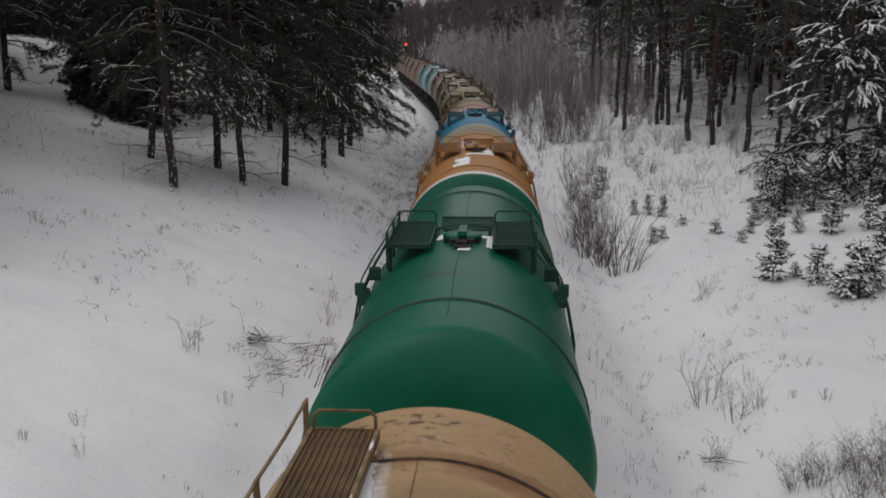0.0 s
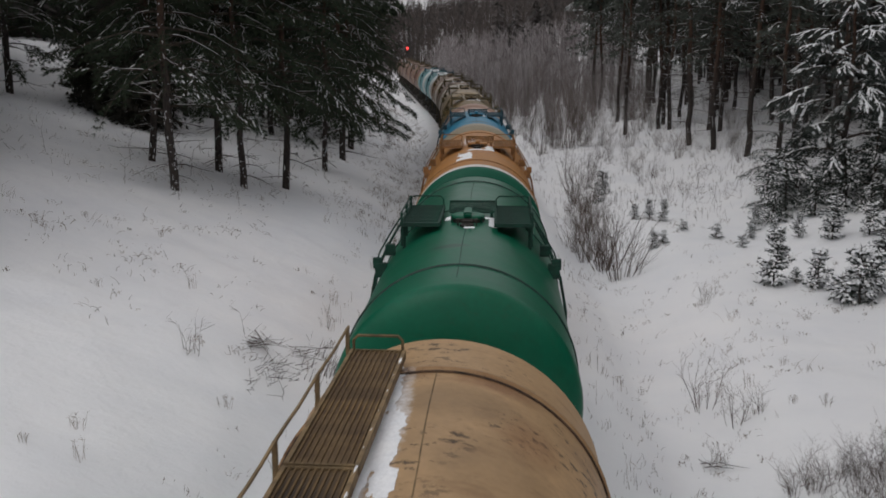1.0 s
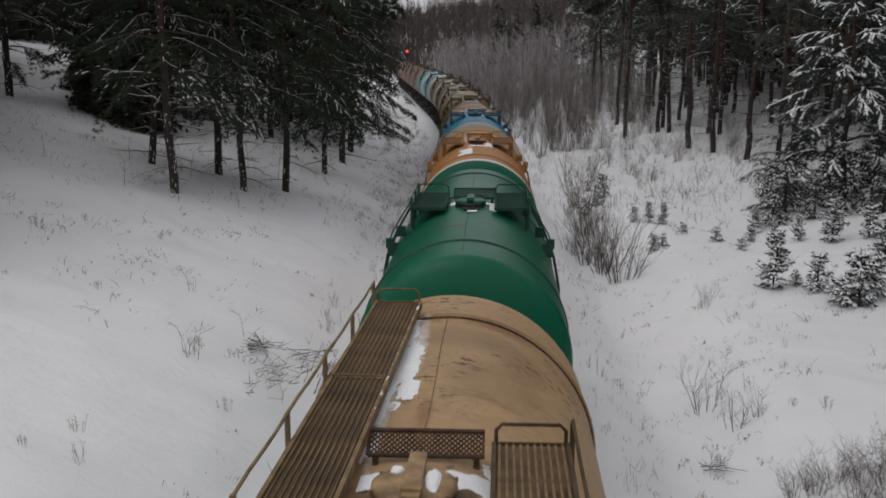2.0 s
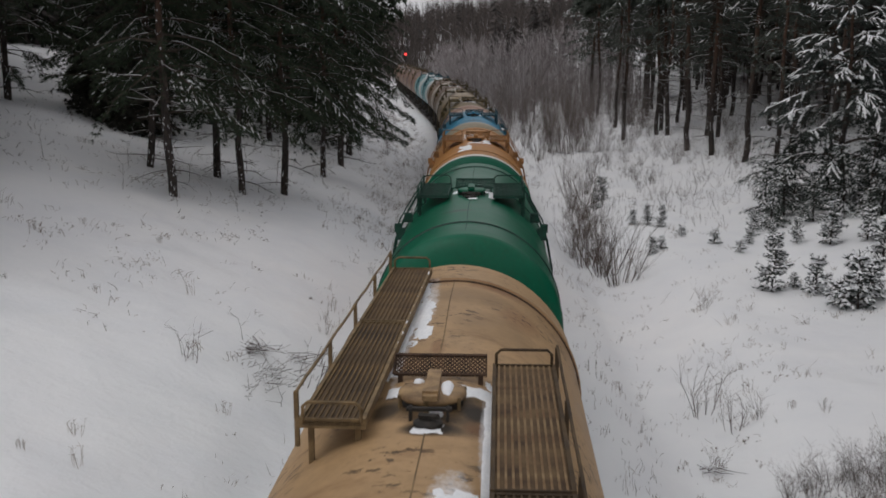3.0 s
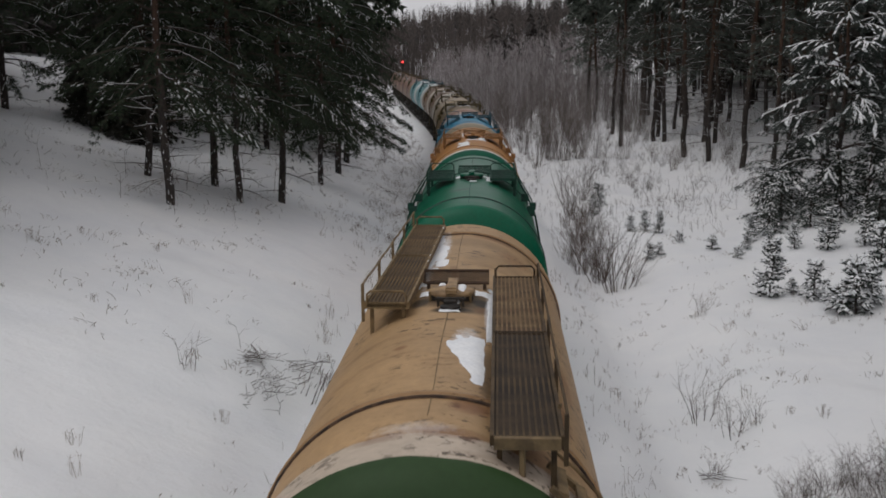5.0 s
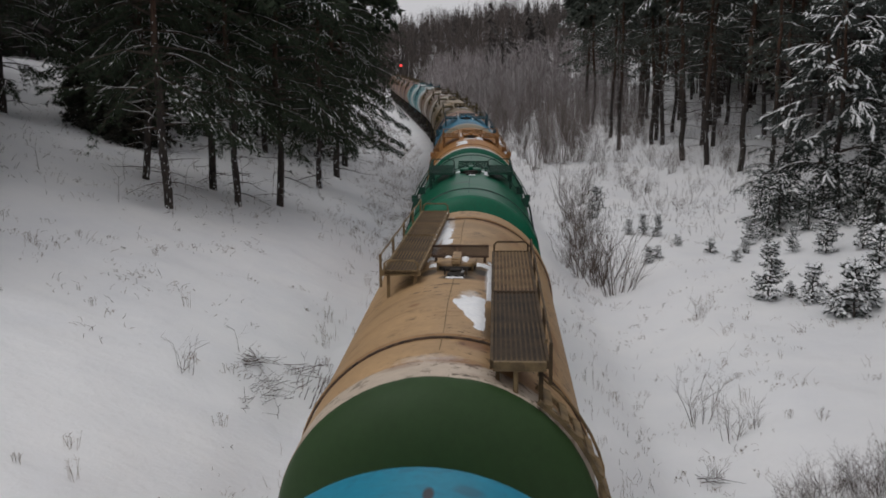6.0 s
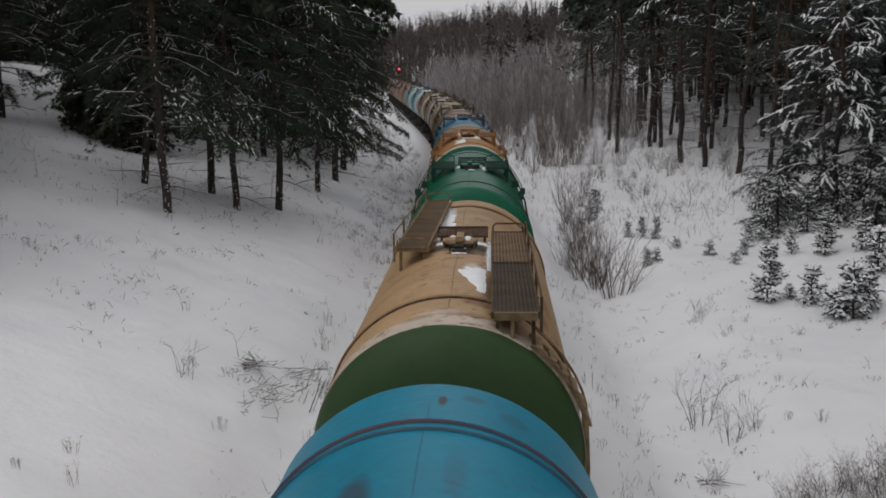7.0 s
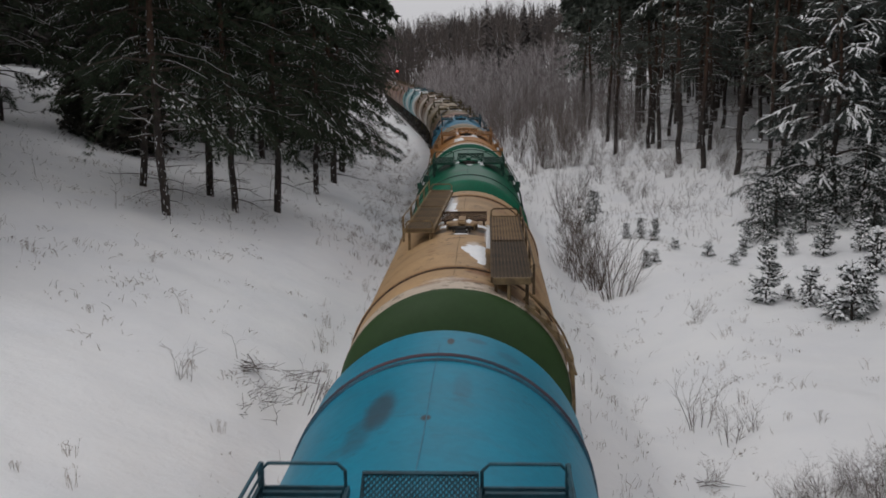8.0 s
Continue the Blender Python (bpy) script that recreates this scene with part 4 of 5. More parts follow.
        bag.v += [p - s * bw, p - Vector((0, 0, bh)), p + s * bw, p + Vector((0, 0, bh)), p + o * 0.02]
        bag.f += [(k, k + 1, k + 4), (k + 1, k + 2, k + 4), (k + 2, k + 3, k + 4), (k + 3, k, k + 4)]
    if bag.f:
        tagged(raw("bark_snow", bag.v, bag.f, SNOWCAP, t, "snow stuck to the bark"), kind="stuff")
    return t


def stand(ob, x, y, turn, size=1.0, dz=0.0):
    ob.matrix_basis = pose(x, y, lie(x, y) + dz, 0, 0, turn) @ Matrix.Scale(size, 4)
    return ob


def plant(kinds, spots, seed, sizes=(0.9, 1.1)):
    """Sets out a thing of each kind in turn, then copies."""
    rng = random.Random(seed)
    used = set()
    for i, (x, y) in enumerate(spots):
        k = i % len(kinds)
        ob = kinds[k]
        size, turn = rng.uniform(*sizes), rng.uniform(0, 360)
        if k in used:
            ob = copy_thing(ob, Matrix())
        used.add(k)
        stand(ob, x, y, turn, size)


def pine_wood_left():
    lab = "tall pine with dark snow-dusted branches on the snowy bank"
    kinds = [conifer("pine_tree", lab, 10 + i, 17.5 + 0.8 * i, 0.135 + 0.012 * i, (4.6, 3.9, 4.7, 3.7)[i], 4.2, 0.26, 0.56, 0.5, (4.8, 4.3, 5.0, 4.2)[i], 0.42, 5, 0.25, 10, 0.21, NEEDLE, 0.02, 0.55, 0.42, twig=0.25, twig_step=0.36, gaps=0.2, bare=0.3, seen=9.3, thin=0.065, lumpy=0.8, crook=0.12, crust=60) for i in range(4)]
    # the pines at the wood's edge reach over the slope with snowy boughs
    lab = "crooked pine at the wood's edge with long snowy boughs"
    edge = (((-11.5, 37.4), 19.0, 0.15, 4.7, ((3.0, 0.05, 3.4, 0.34, 0.66), (3.5, -0.35, 3.4, 0.40, 0.78), (4.2, 0.3, 3.8, 0.35, 0.75), (3.1, 2.9, 2.6, 0.62, 0.14), (4.2, 3.5, 3.8, 0.26, 0.3), (4.6, -0.9, 3.4, 0.3, 0.7))),
            ((-8.8, 44.2), 18.0, 0.14, 4.6, ((3.5, 0.05, 3.2, 0.40, 0.80), (4.0, -0.15, 3.6, 0.40, 0.86), (4.5, 0.15, 4.2, 0.26, 0.80), (4.8, -0.5, 4.0, 0.3, 0.85), (3.0, -0.9, 2.2, 0.2, 0.6), (4.4, 3.6, 2.8, 0.3, 0.6), (5.2, 0.4, 4.2, 0.2, 0.75))),
            ((-10.0, 41.7), 17.5, 0.13, 4.2, ((3.7, -0.4, 2.4, 0.3, 0.95), (4.2, 0.5, 2.6, 0.2, 0.95), (4.4, -1.2, 2.6, 0.2, 0.9), (3.4, 3.5, 2.0, 0.3, 0.5))),
            ((-8.5, 52.5), 17.0, 0.13, 3.4, ((3.2, 0.0, 4.0, 0.20, 0.62), (3.9, -0.3, 4.2, 0.26, 0.72), (4.8, 0.1, 4.4, 0.2, 0.72), (2.6, -0.7, 2.6, 0.15, 0.5), (5.6, -0.1, 4.4, 0.2, 0.7))))
    edge += (((-22.0, 46.9), 17.0, 0.16, 2.9, ((2.2, -0.2, 2.6, 0.1, 0.4), (2.8, 0.2, 4.2, 0.2, 0.4), (3.2, -0.5, 4.2, 0.2, 0.4), (3.4, 0.6, 4.0, 0.2, 0.4), (1.5, -0.9, 1.6, 0.1, 0.5))),
             ((-20.2, 55.5), 15.0, 0.14, 2.4, ((2.4, -0.4, 3.0, 0.1, 0.45), (2.9, -1.2, 3.2, 0.1, 0.4), (3.1, 3.6, 3.6, 0.1, 0.4), (2.7, 4.4, 3.2, 0.1, 0.4))))
    for k, ((x, y), h, r, low, boughs) in enumerate(edge):
        ob = conifer("pine_tree", lab, 140 + k, h, r, low, 4.1, 0.26, 0.56, 0.5, low, 0.42, 5, 0.25, 10, 0.21, NEEDLE, 0.012, 0.55, 0.42, twig=0.25, twig_step=0.36, gaps=0.2, bare=0.3, seen=9.3, thin=0.065, lumpy=0.8, crook=0.13, boughs=boughs, crust=90)
        stand(ob, x, y, 0)
    # the last two stand left of the view, added partly to shade the bank
    spots = [(-13.6, 41.2), (-11.5, 43.5), (-8.5, 58.5), (-13.0, 60.5), (-21.5, 57.0),
             (-16.2, 59.5), (-13.5, 64.5), (-8.9, 64.5), (-9.6, 72.0), (-16.8, 56.5), (-23.5, 34.0), (-22.5, 29.0)]
    plant(kinds, spots, 3, (0.92, 1.10))
    lab = "pine deeper in the dark wood on the bank"
    kinds = [conifer("pine_tree", lab, 24 + i, 17.5, 0.15, 3.6, 3.9, 0.2, 0.5, 0.6, 4.0, 0.5, 4, 0.12, 6, 0.34, NEEDLE, 0.014, 0.55, 0.35, twig=0.24, twig_step=0.6, gaps=0.18, bare=0.25, seen=10.0, thin=0.09) for i in range(2)]
    spots = [(-18.9, 60.0), (-21.5, 63.0), (-12.4, 67.0), (-14.8, 66.0), (-13.2, 75.0), (-15.6, 80.0), (-18.2, 72.0), (-15.0, 90.0), (-17.5, 97.0), (-17.4, 86.0), (-23.0, 78.0), (-20.2, 57.5), (-22.0, 68.0)]
    plant(kinds, spots, 4, (0.9, 1.12))
    lab = "dense dark spruce with low branches on the bank"
    kinds = [conifer("spruce_tree", lab, 31, 11.0, 0.16, 0.4, 2.9, 0.05, 0.34, 0.2, 0.5, 0.36, 5, 0.06, 9, 0.24, NEEDLE, 0.01, 0.85, 0.4, seen=8.0, thin=0.075)]
    plant(kinds, [(-18.9, 51.0), (-17.4, 52.4), (-20.8, 58.0), (-14.2, 72.0), (-10.8, 66.5), (-11.8, 72.5), (-12.6, 80.0), (-13.6, 88.0)], 5)
    lab = "dark bushy spruce with branches down to the snow"
    kinds = [conifer("bushy_spruce", lab, 36 + i, 5.2 - i, 0.07, 0.25, 1.9, 0.10, 0.42, 0.1, 0.3, 0.22, 7, 0.05, 12, 0.22, BUSH, 0.02, 0.55, 0.55, thin=0.10, twig=0.3, twig_step=0.24, bare=0.1, gaps=0.12) for i in range(2)]
    plant(kinds, [(-18.8, 49.4), (-17.2, 48.7), (-18.0, 50.4), (-19.8, 51.0), (-16.6, 50.2)], 6, (0.85, 1.1))


def pine_wood_right():
    lab = "slender tall pine with a bare trunk in the snowy wood"
    kinds = [conifer("pine_tree", lab, 50 + i, 18.5 + i, 0.145 + 0.013 * i, (6.6, 8.4, 5.6)[i], 3.3, 0.2, 0.40, 1.4, (6.6, 8.4, 5.6)[i], 0.58, 4, 0.32, 7, 0.34, PINE_FAR, 0.035, 0.6, 0.3, twig_step=0.58, twig=0.22, gaps=0.25, seen=11.5, thin=0.085, bare=0.35, crook=0.14, loaded=0.13, crust=40) for i in range(3)]
    rng = random.Random(8)
    spots = [(10.3, 83.5), (10.7, 93.5), (10.5, 107.9), (13.7, 130.0), (14.9, 105.8), (12.8, 82.8), (13.3, 80.7), (13.2, 71.4), (14.1, 67.7), (16.1, 75.7), (15.0, 62.4), (15.7, 77.7), (15.0, 55.5), (17.7, 55.0), (10.3, 112.0), (15.4, 89.0)]
    while len(spots) < 92:
        x, y = (rng.uniform(14.5, 42), rng.uniform(52, 150)) if len(spots) < 78 else (rng.uniform(16, 28), rng.uniform(72, 115))
        x -= 0.05 * (y - 60)
        if all((x - a) ** 2 + (y - b) ** 2 > 4.5 for a, b in spots) and x - centre(y) > 14.5:
            spots.append((x, y))
    plant(kinds, spots, 9, (0.9, 1.15))
    lab = "broad young pine with thick snow on long drooping boughs"
    big = []
    for k in range(2):
        arms = []
        z = 2.0
        while z < 8.6:
            for q in range(4):
                if rng.random() < 0.85:
                    arms.append((z + rng.uniform(-0.2, 0.2), q * 1.571 + z * 1.9 + rng.gauss(0, 0.25), (5.5 - 0.42 * z) * rng.uniform(0.7, 1.12), 0.30 + 0.03 * z + rng.gauss(0, 0.06), 0.62 + rng.gauss(0, 0.08)))
            z += rng.uniform(0.55, 0.8)
        big.append(conifer("pine_tree", lab, 170 + k, 11.5, 0.14, 8.4, 1.9, 0.5, 0.6, 0.4, 2.4, 0.5, 5, 0.6, 12, 0.19, SPRUCE, 0.012, 0.85, 0.4, lumpy=2.0, twig=0.24, twig_step=0.33, thin=0.07, crook=0.12, boughs=arms, bough_snow=(0.028, 0.42, 1.75)))
    stand(big[0], 15.4, 46.0, 0)
    stand(big[1], 19.0, 49.0, 60, 1.1)
    stand(copy_thing(big[1], Matrix()), 20.6, 43.6, 200, 1.0)
    lab = "young pine with snow on drooping branches"
    kinds = [conifer("young_pine", lab, 71, 6.5, 0.10, 0.5, 3.0, 0.42, 0.62, 0.3, 1.2, 0.55, 5, 0.60, 11, 0.18, SPRUCE, 0.012, 0.88, 0.38, lumpy=1.8, twig=0.22, twig_step=0.34, bare=0.32, gaps=0.2, thin=0.07)]
    plant(kinds, [(13.3, 49.0), (17.4, 44.6), (15.8, 43.4), (19.4, 52.5)], 12, (0.55, 0.9))
    lab = "dense young spruce under the snowy pines"
    kinds = [conifer("young_spruce", lab, 76 + i, 3.0 - 0.6 * i, 0.05, 0.15, 1.25, 0.22, 0.40, 0, 0, 0.20, 6, 0.9, 11, 0.16, SPRUCE, 0.03, 0.8, 0.35, lumpy=1.5, twig=0.3, twig_step=0.2, bare=0.12, gaps=0.2, thin=0.075, loaded=0.2) for i in range(2)]
    plant(kinds, [(11.9, 43.8), (12.8, 45.2), (13.5, 43.3), (14.3, 45.0), (14.9, 43.9), (13.1, 47.0), (16.3, 44.9), (17.2, 43.3), (18.1, 45.2), (18.6, 43.2), (15.2, 47.2), (16.9, 46.8), (14.0, 48.2), (19.5, 45.6), (12.3, 46.6), (17.9, 47.6), (16.0, 42.6)], 13, (0.6, 1.1))
    lab = "small snow-laden spruce sapling standing in the snow"
    kinds = [conifer("spruce_sapling", lab, 90 + i, (1.75, 1.25, 0.85)[i], 0.03, 0.10, (0.66, 0.58, 0.46)[i], 0.85, 0.42, 0, 0, 0.14, 5, 3.4, 8, 0.12, SPRUCE, 0.05, 0.80, 0.16, category="sapling", twig_step=0.12, twig=0.20, bare=0.1, gaps=0.12, lumpy=2.6) for i in range(3)]
    spots = [(9.4, 33.6), (10.6, 32.9), (11.3, 31.0), (6.5, 40.2), (6.5, 46.6), (7.7, 46.1), (9.6, 39.1), (9.1, 41.4), (8.1, 43.2), (12.9, 39.0), (14.1, 38.6), (13.5, 35.2), (10.2, 33.9), (5.9, 55.3), (5.5, 53.0), (11.2, 40.8), (12.0, 40.2), (10.5, 41.5), (11.0, 43.0), (11.9, 31.6), (10.9, 31.5), (6.9, 40.8), (7.2, 46.8), (13.3, 40.4)]
    sizes = [1.05, 1.0, 1.35, 0.55, 0.55, 0.55, 0.6, 0.7, 0.55, 0.9, 0.95, 1.2, 0.55, 1.0, 0.9, 0.45, 0.55, 0.5, 0.6, 1.0, 1.1, 0.6, 0.5, 0.5]
    order = [0, 1, 1, 1, 1, 0, 2, 2, 2, 0, 1, 1, 2, 1, 2, 0, 0, 1, 0, 1, 2, 2, 0, 0]
    used = set()
    for i, (x, y) in enumerate(spots):
        ob = kinds[order[i]]
        if order[i] in used:
            ob = copy_thing(ob, Matrix())
        used.add(order[i])
        stand(ob, x, y, i * 77, sizes[i])


def bush(name, label, seed, h, stems, spread, mat, forks=3, thick=0.012, snowy=0.0, category="shrub", wild=0.42, foot=0.3):
    """A bare shrub: many stems that fork into twigs."""
    rng = random.Random(seed)
    t = tagged(new(name), label, category)
    bag, white = Bag(), Bag()

    def grow(p, d, ln, r, depth):
        n = (3, 2, 2, 2)[depth]
        pts = [p]
        for i in range(n):
            d = (d + Vector((rng.gauss(0, 0.10), rng.gauss(0, 0.10), rng.gauss(0.02, 0.06)))).normalized()
            pts.append(pts[-1] + d * ln / n)
        bag.bar(pts, r, r * 0.45, 3)
        if snowy and rng.random() < snowy:
            white.bar([q + Vector((0, 0, r * 0.9)) for q in pts[1:]], r * 0.9, r * 0.5, 3)
        if depth < forks:
            for _ in range(rng.choice((2, 2, 3)) if depth else rng.choice((3, 4, 4))):
                i = rng.randint(1, n)
                e = (d + Vector((rng.gauss(0, wild), rng.gauss(0, wild), rng.gauss(0.1, 0.2 + 0.4 * (wild - 0.42))))).normalized()
                grow(pts[i], e, ln * rng.uniform(0.35, 0.62), r * 0.55, depth + 1)
    for _ in range(stems):
        a, q = rng.uniform(0, 6.283), rng.random() ** 0.6
        b = Vector((math.cos(a), math.sin(a), 0)) * q * spread * foot
        d = (Vector((math.cos(a) * q * spread * 0.5, math.sin(a) * q * spread * 0.5, 1))).normalized()
        b.z = -0.15
        grow(b, d, h * rng.uniform(0.5, 0.9), thick * rng.uniform(0.7, 1.2), 0)
    tagged(raw("branchwork", bag.v, bag.f, mat, t), kind="stuff")
    if white.f:
        tagged(raw("snow", white.v, white.f, SNOWCAP, t, "snow on the twigs"), kind="stuff")
    return t


def shrubs():
    lab = "bare multi-stemmed willow shrub in the trackside ditch"
    big = bush("willow_shrub", lab, 201, 2.3, 26, 1.25, TWIG, 2, 0.013, foot=0.42)
    stand(big, 4.95, 37.5, 20, 0.95)
    stand(copy_thing(big, Matrix()), 4.5, 39.2, 140, 0.95)
    stand(copy_thing(big, Matrix()), 4.0, 41.2, 260, 0.85)
    stand(copy_thing(big, Matrix()), 3.6, 42.8, 75, 0.7)
    stand(copy_thing(big, Matrix()), 4.4, 47.0, 250, 0.75)
    mid = bush("willow_shrub", lab, 202, 2.6, 14, 0.8, TWIG, 3, 0.014)
    stand(mid, 4.4, 55.5, 20)
    stand(copy_thing(mid, Matrix()), 4.9, 52.0, 80, 0.85)
    stand(copy_thing(mid, Matrix()), 5.2, 58.0, 170, 0.9)
    lab = "low bare shrub with fine frosted twigs in the snow"
    low = bush("low_shrub", lab, 203, 1.25, 9, 0.9, TWIG, 3, 0.011, 0.15, wild=0.6)
    stand(low, 5.35, 23.7, 0, 1.0)
    stand(copy_thing(low, Matrix()), 5.75, 22.2, 120, 0.75)
    stand(copy_thing(low, Matrix()), 6.3, 22.4, 60, 0.5)
    stand(copy_thing(low, Matrix()), 5.0, 20.4, 200, 0.42)
    stand(copy_thing(low, Matrix()), 6.8, 31.4, 200, 0.55)
    for i in range(16):
        y = 39.0 + i * 1.05
        stand(copy_thing(low if i % 3 else mid, Matrix()), 4.35 + 0.5 * math.sin(i * 2.3), y, i * 53, (0.85 if i % 3 else 0.55) * (0.8 + 0.3 * math.sin(i * 1.3)))
    lab = "dense tangle of bare grey brushwood in the snow"
    br = bush("brushwood", lab, 204, 1.2, 26, 1.2, GREYTWIG, 3, 0.0095, 0.25, wild=0.8)
    for i, (x, y, q) in enumerate(((6.05, 18.5, 0.5), (6.4, 18.4, 0.55), (6.8, 18.6, 0.6), (6.9, 17.6, 0.62), (7.5, 17.9, 0.68), (7.2, 18.3, 0.6), (8.2, 18.0, 0.66), (6.6, 17.0, 0.5), (7.9, 18.8, 0.6), (7.3, 17.0, 0.6))):
        stand(br if i == 0 else copy_thing(br, Matrix()), x, y, i * 70, q)
    # bare undergrowth between the line and the wood
    lab = "tall bare frosted saplings in a thicket"
    kinds = [bush("thicket_shrub", lab, 210 + i, 4.2, 24, 0.6, (FROST, GREYTWIG, GREYTWIG)[i], 2, 0.009, 0.03) for i in range(3)]
    rng = random.Random(4)
    spots = []
    while len(spots) < 135:
        y = rng.uniform(76, 150)
        u = rng.uniform(5.0, 18.0) if y > 88 else rng.uniform(6.0, 14)
        spots.append((centre(y) + u, y))
    plant(kinds, spots, 15, (0.35, 1.25))
    spots = [(centre(y) - u, y) for y, u in ((72, 5.0), (76, 6.4), (80, 5.2), (84, 6.0), (88, 4.9), (92, 5.6), (95, 6.2), (98, 5.3), (104, 6.5), (110, 6.0))]
    for i, (x, y) in enumerate(spots):
        stand(copy_thing(kinds[1], Matrix()), x, y, i * 60, 0.5)
    for i in range(34):
        y = rng.uniform(48, 84)
        stand(copy_thing(low, Matrix()), centre(y) + rng.uniform(4.6, 14.0), y, i * 47, rng.uniform(0.35, 0.8))
    for i in range(30):
        y = rng.uniform(50, 72)
        stand(copy_thing(low, Matrix()), centre(y) + rng.uniform(9.5, 19.0), y, i * 61, rng.uniform(0.3, 0.65))
    # wood floor on the right
    spots = []
    while len(spots) < 90:
        y, u = rng.uniform(58, 120), rng.uniform(13, 30)
        spots.append((centre(y) + u, y))
    for i, (x, y) in enumerate(spots):
        stand(copy_thing(kinds[1], Matrix()), x, y, i * 50, rng.uniform(0.2, 0.55))


def far_conifer(bag, rng, x, y, z, h, w, low=0.22):
    n = int(16 + h)
    bag.bar([Vector((x, y, z - 0.5)), Vector((x, y, z + h))], 0.14, 0.03, 3)
    for i in range(n):
        f = i / n
        zz = z + h * (low + (1 - low) * f)
        for _ in range(5):
            a = rng.uniform(0, 6.283)
            ln = w * (1.05 - f) * rng.uniform(0.5, 1.2)
            o = Vector((math.cos(a), math.sin(a), 0))
            s = Vector((-math.sin(a), math.cos(a), 0)) * ln * 0.33
            c = Vector((x, y, zz))
            bag.tri(c + Vector((0, 0, 0.35)), c + o * ln + s - Vector((0, 0, 0.25 * ln)), c + o * ln - s + Vector((0, 0, rng.uniform(-0.3, 0.1) * ln)))


def far_bare(bag, rng, x, y, z, h):
    bag.bar([Vector((x, y, z - 0.5)), Vector((x + rng.gauss(0, 0.3), y, z + h * 0.95))], 0.10, 0.03, 3)
    for i in range(44):
        a, f = rng.uniform(0, 6.283), rng.uniform(0.12, 0.95)
        ln = h * 0.26 * (1.2 - f * 0.7) * rng.uniform(0.5, 1.2)
        c = Vector((x, y, z + h * f))
        e = c + Vector((math.cos(a) * ln * 0.85, math.sin(a) * ln * 0.85, ln * 0.95))
        s = Vector((math.sin(a), -math.cos(a), 0)) * 0.035
        bag.tri(c - s, c + s, e)
        for _ in range(2):
            g = c.lerp(e, rng.uniform(0.3, 0.8))
            bag.tri(g - s * 0.7, g + s * 0.7, g + Vector((rng.gauss(0, 0.35), rng.gauss(0, 0.35), rng.uniform(0.4, 0.8))) * ln * 0.6)


def far_woods():
    rng = random.Random(77)
    bag, bare, hill = Bag(), Bag(), Bag()
    n = 0
    while n < 1700:
        y = rng.uniform(120, 520) if n < 950 else rng.uniform(55, 160)
        x = rng.uniform(-0.42, 0.42) * y - 0.05 * y if n < 950 else rng.choice((-1, 1, 1)) * rng.uniform(24, 75)
        u = x - centre(y)
        if -9 < u < 14 and y < 235:
            continue
        if u > 0 and y < 150 and x < 23:
            continue
        if y < 74 and -0.50 < x / y < -0.36:
            continue
        if y > 200 and -25 < u < 55 and rng.random() < 0.85:
            n += 1
            continue
        far_conifer(bag, rng, x, y, lie(x, y), rng.uniform(10, 18) if y < 230 else rng.uniform(6, 12), rng.uniform(1.6, 2.8))
        n += 1
    n = 0
    while n < 1250:
        y = rng.uniform(112, 400)
        u = rng.uniform(-12, 45) if y > 215 else rng.uniform(6.0, 24)
        x = centre(y) + u
        far_bare(hill if y > 225 else bare, rng, x, y, lie(x, y), rng.uniform(3.5, 9.5))
        n += 1
    for _ in range(110):
        y = rng.uniform(235, 460)
        x = centre(y) + rng.uniform(-45, 60)
        far_conifer(bag, rng, x, y, lie(x, y), rng.uniform(6, 12), rng.uniform(1.3, 2.2))
    # a dark edge of wood behind the clearing on the bank
    for _ in range(90):
        x, y = rng.uniform(-68, -35), rng.uniform(88, 130)
        far_conifer(bag, rng, x, y, lie(x, y), rng.uniform(9, 16), rng.uniform(2.0, 3.0), 0.04)
    for _ in range(70):
        x, y = rng.uniform(-85, -36), rng.uniform(105, 140)
        far_conifer(bag, rng, x, y, lie(x, y), rng.uniform(9, 15), rng.uniform(2.2, 3.2), 0.04)
    # unseen trees added beside and behind the camera to block sky light
    for _ in range(70):
        y = rng.uniform(16, 44)
        x = -0.482 * y - rng.uniform(5, 25) if rng.random() < 0.55 else 0.37 * y + rng.uniform(5, 25)
        if abs(x) > 12:
            far_conifer(bag, rng, x, y, lie(x, y), rng.uniform(15, 21), rng.uniform(2.4, 3.4))
    # taller ones left of the view, added to shade the bank
    for _ in range(50):
        y = rng.uniform(24, 62)
        x = -0.482 * y - rng.uniform(3.6, 15)
        far_conifer(bag, rng, x, y, lie(x, y), rng.uniform(16, 22), rng.uniform(3.0, 4.2))
    # and right of the view, added to shade the wood floor
    for _ in range(45):
        y = rng.uniform(30, 75)
        x = 0.40 * y + rng.uniform(4, 16)
        far_conifer(bag, rng, x, y, lie(x, y), rng.uniform(16, 22), rng.uniform(3.0, 4.2))
    # unseen rows behind the camera that darken the near tank ends
    for _ in range(100):
        x, y = rng.choice((-1, 1)) * rng.uniform(13, 45), rng.uniform(-70, 14)
        if x > 0 or y < 4:
            far_conifer(bag, rng, x, y, lie(x, y), rng.uniform(14, 21), rng.uniform(2.4, 3.4))
    tagged(raw("far_wood", bag.v, bag.f, FARWOOD), "dark conifer wood on the far hill, with unseen trees added for shade", "wood", kind="stuff")
    for _ in range(850):
        y = rng.uniform(225, 430)
        x = centre(y) + rng.uniform(-25, 55)
        far_bare(hill, rng, x, y, lie(x, y), rng.uniform(6, 12.5))
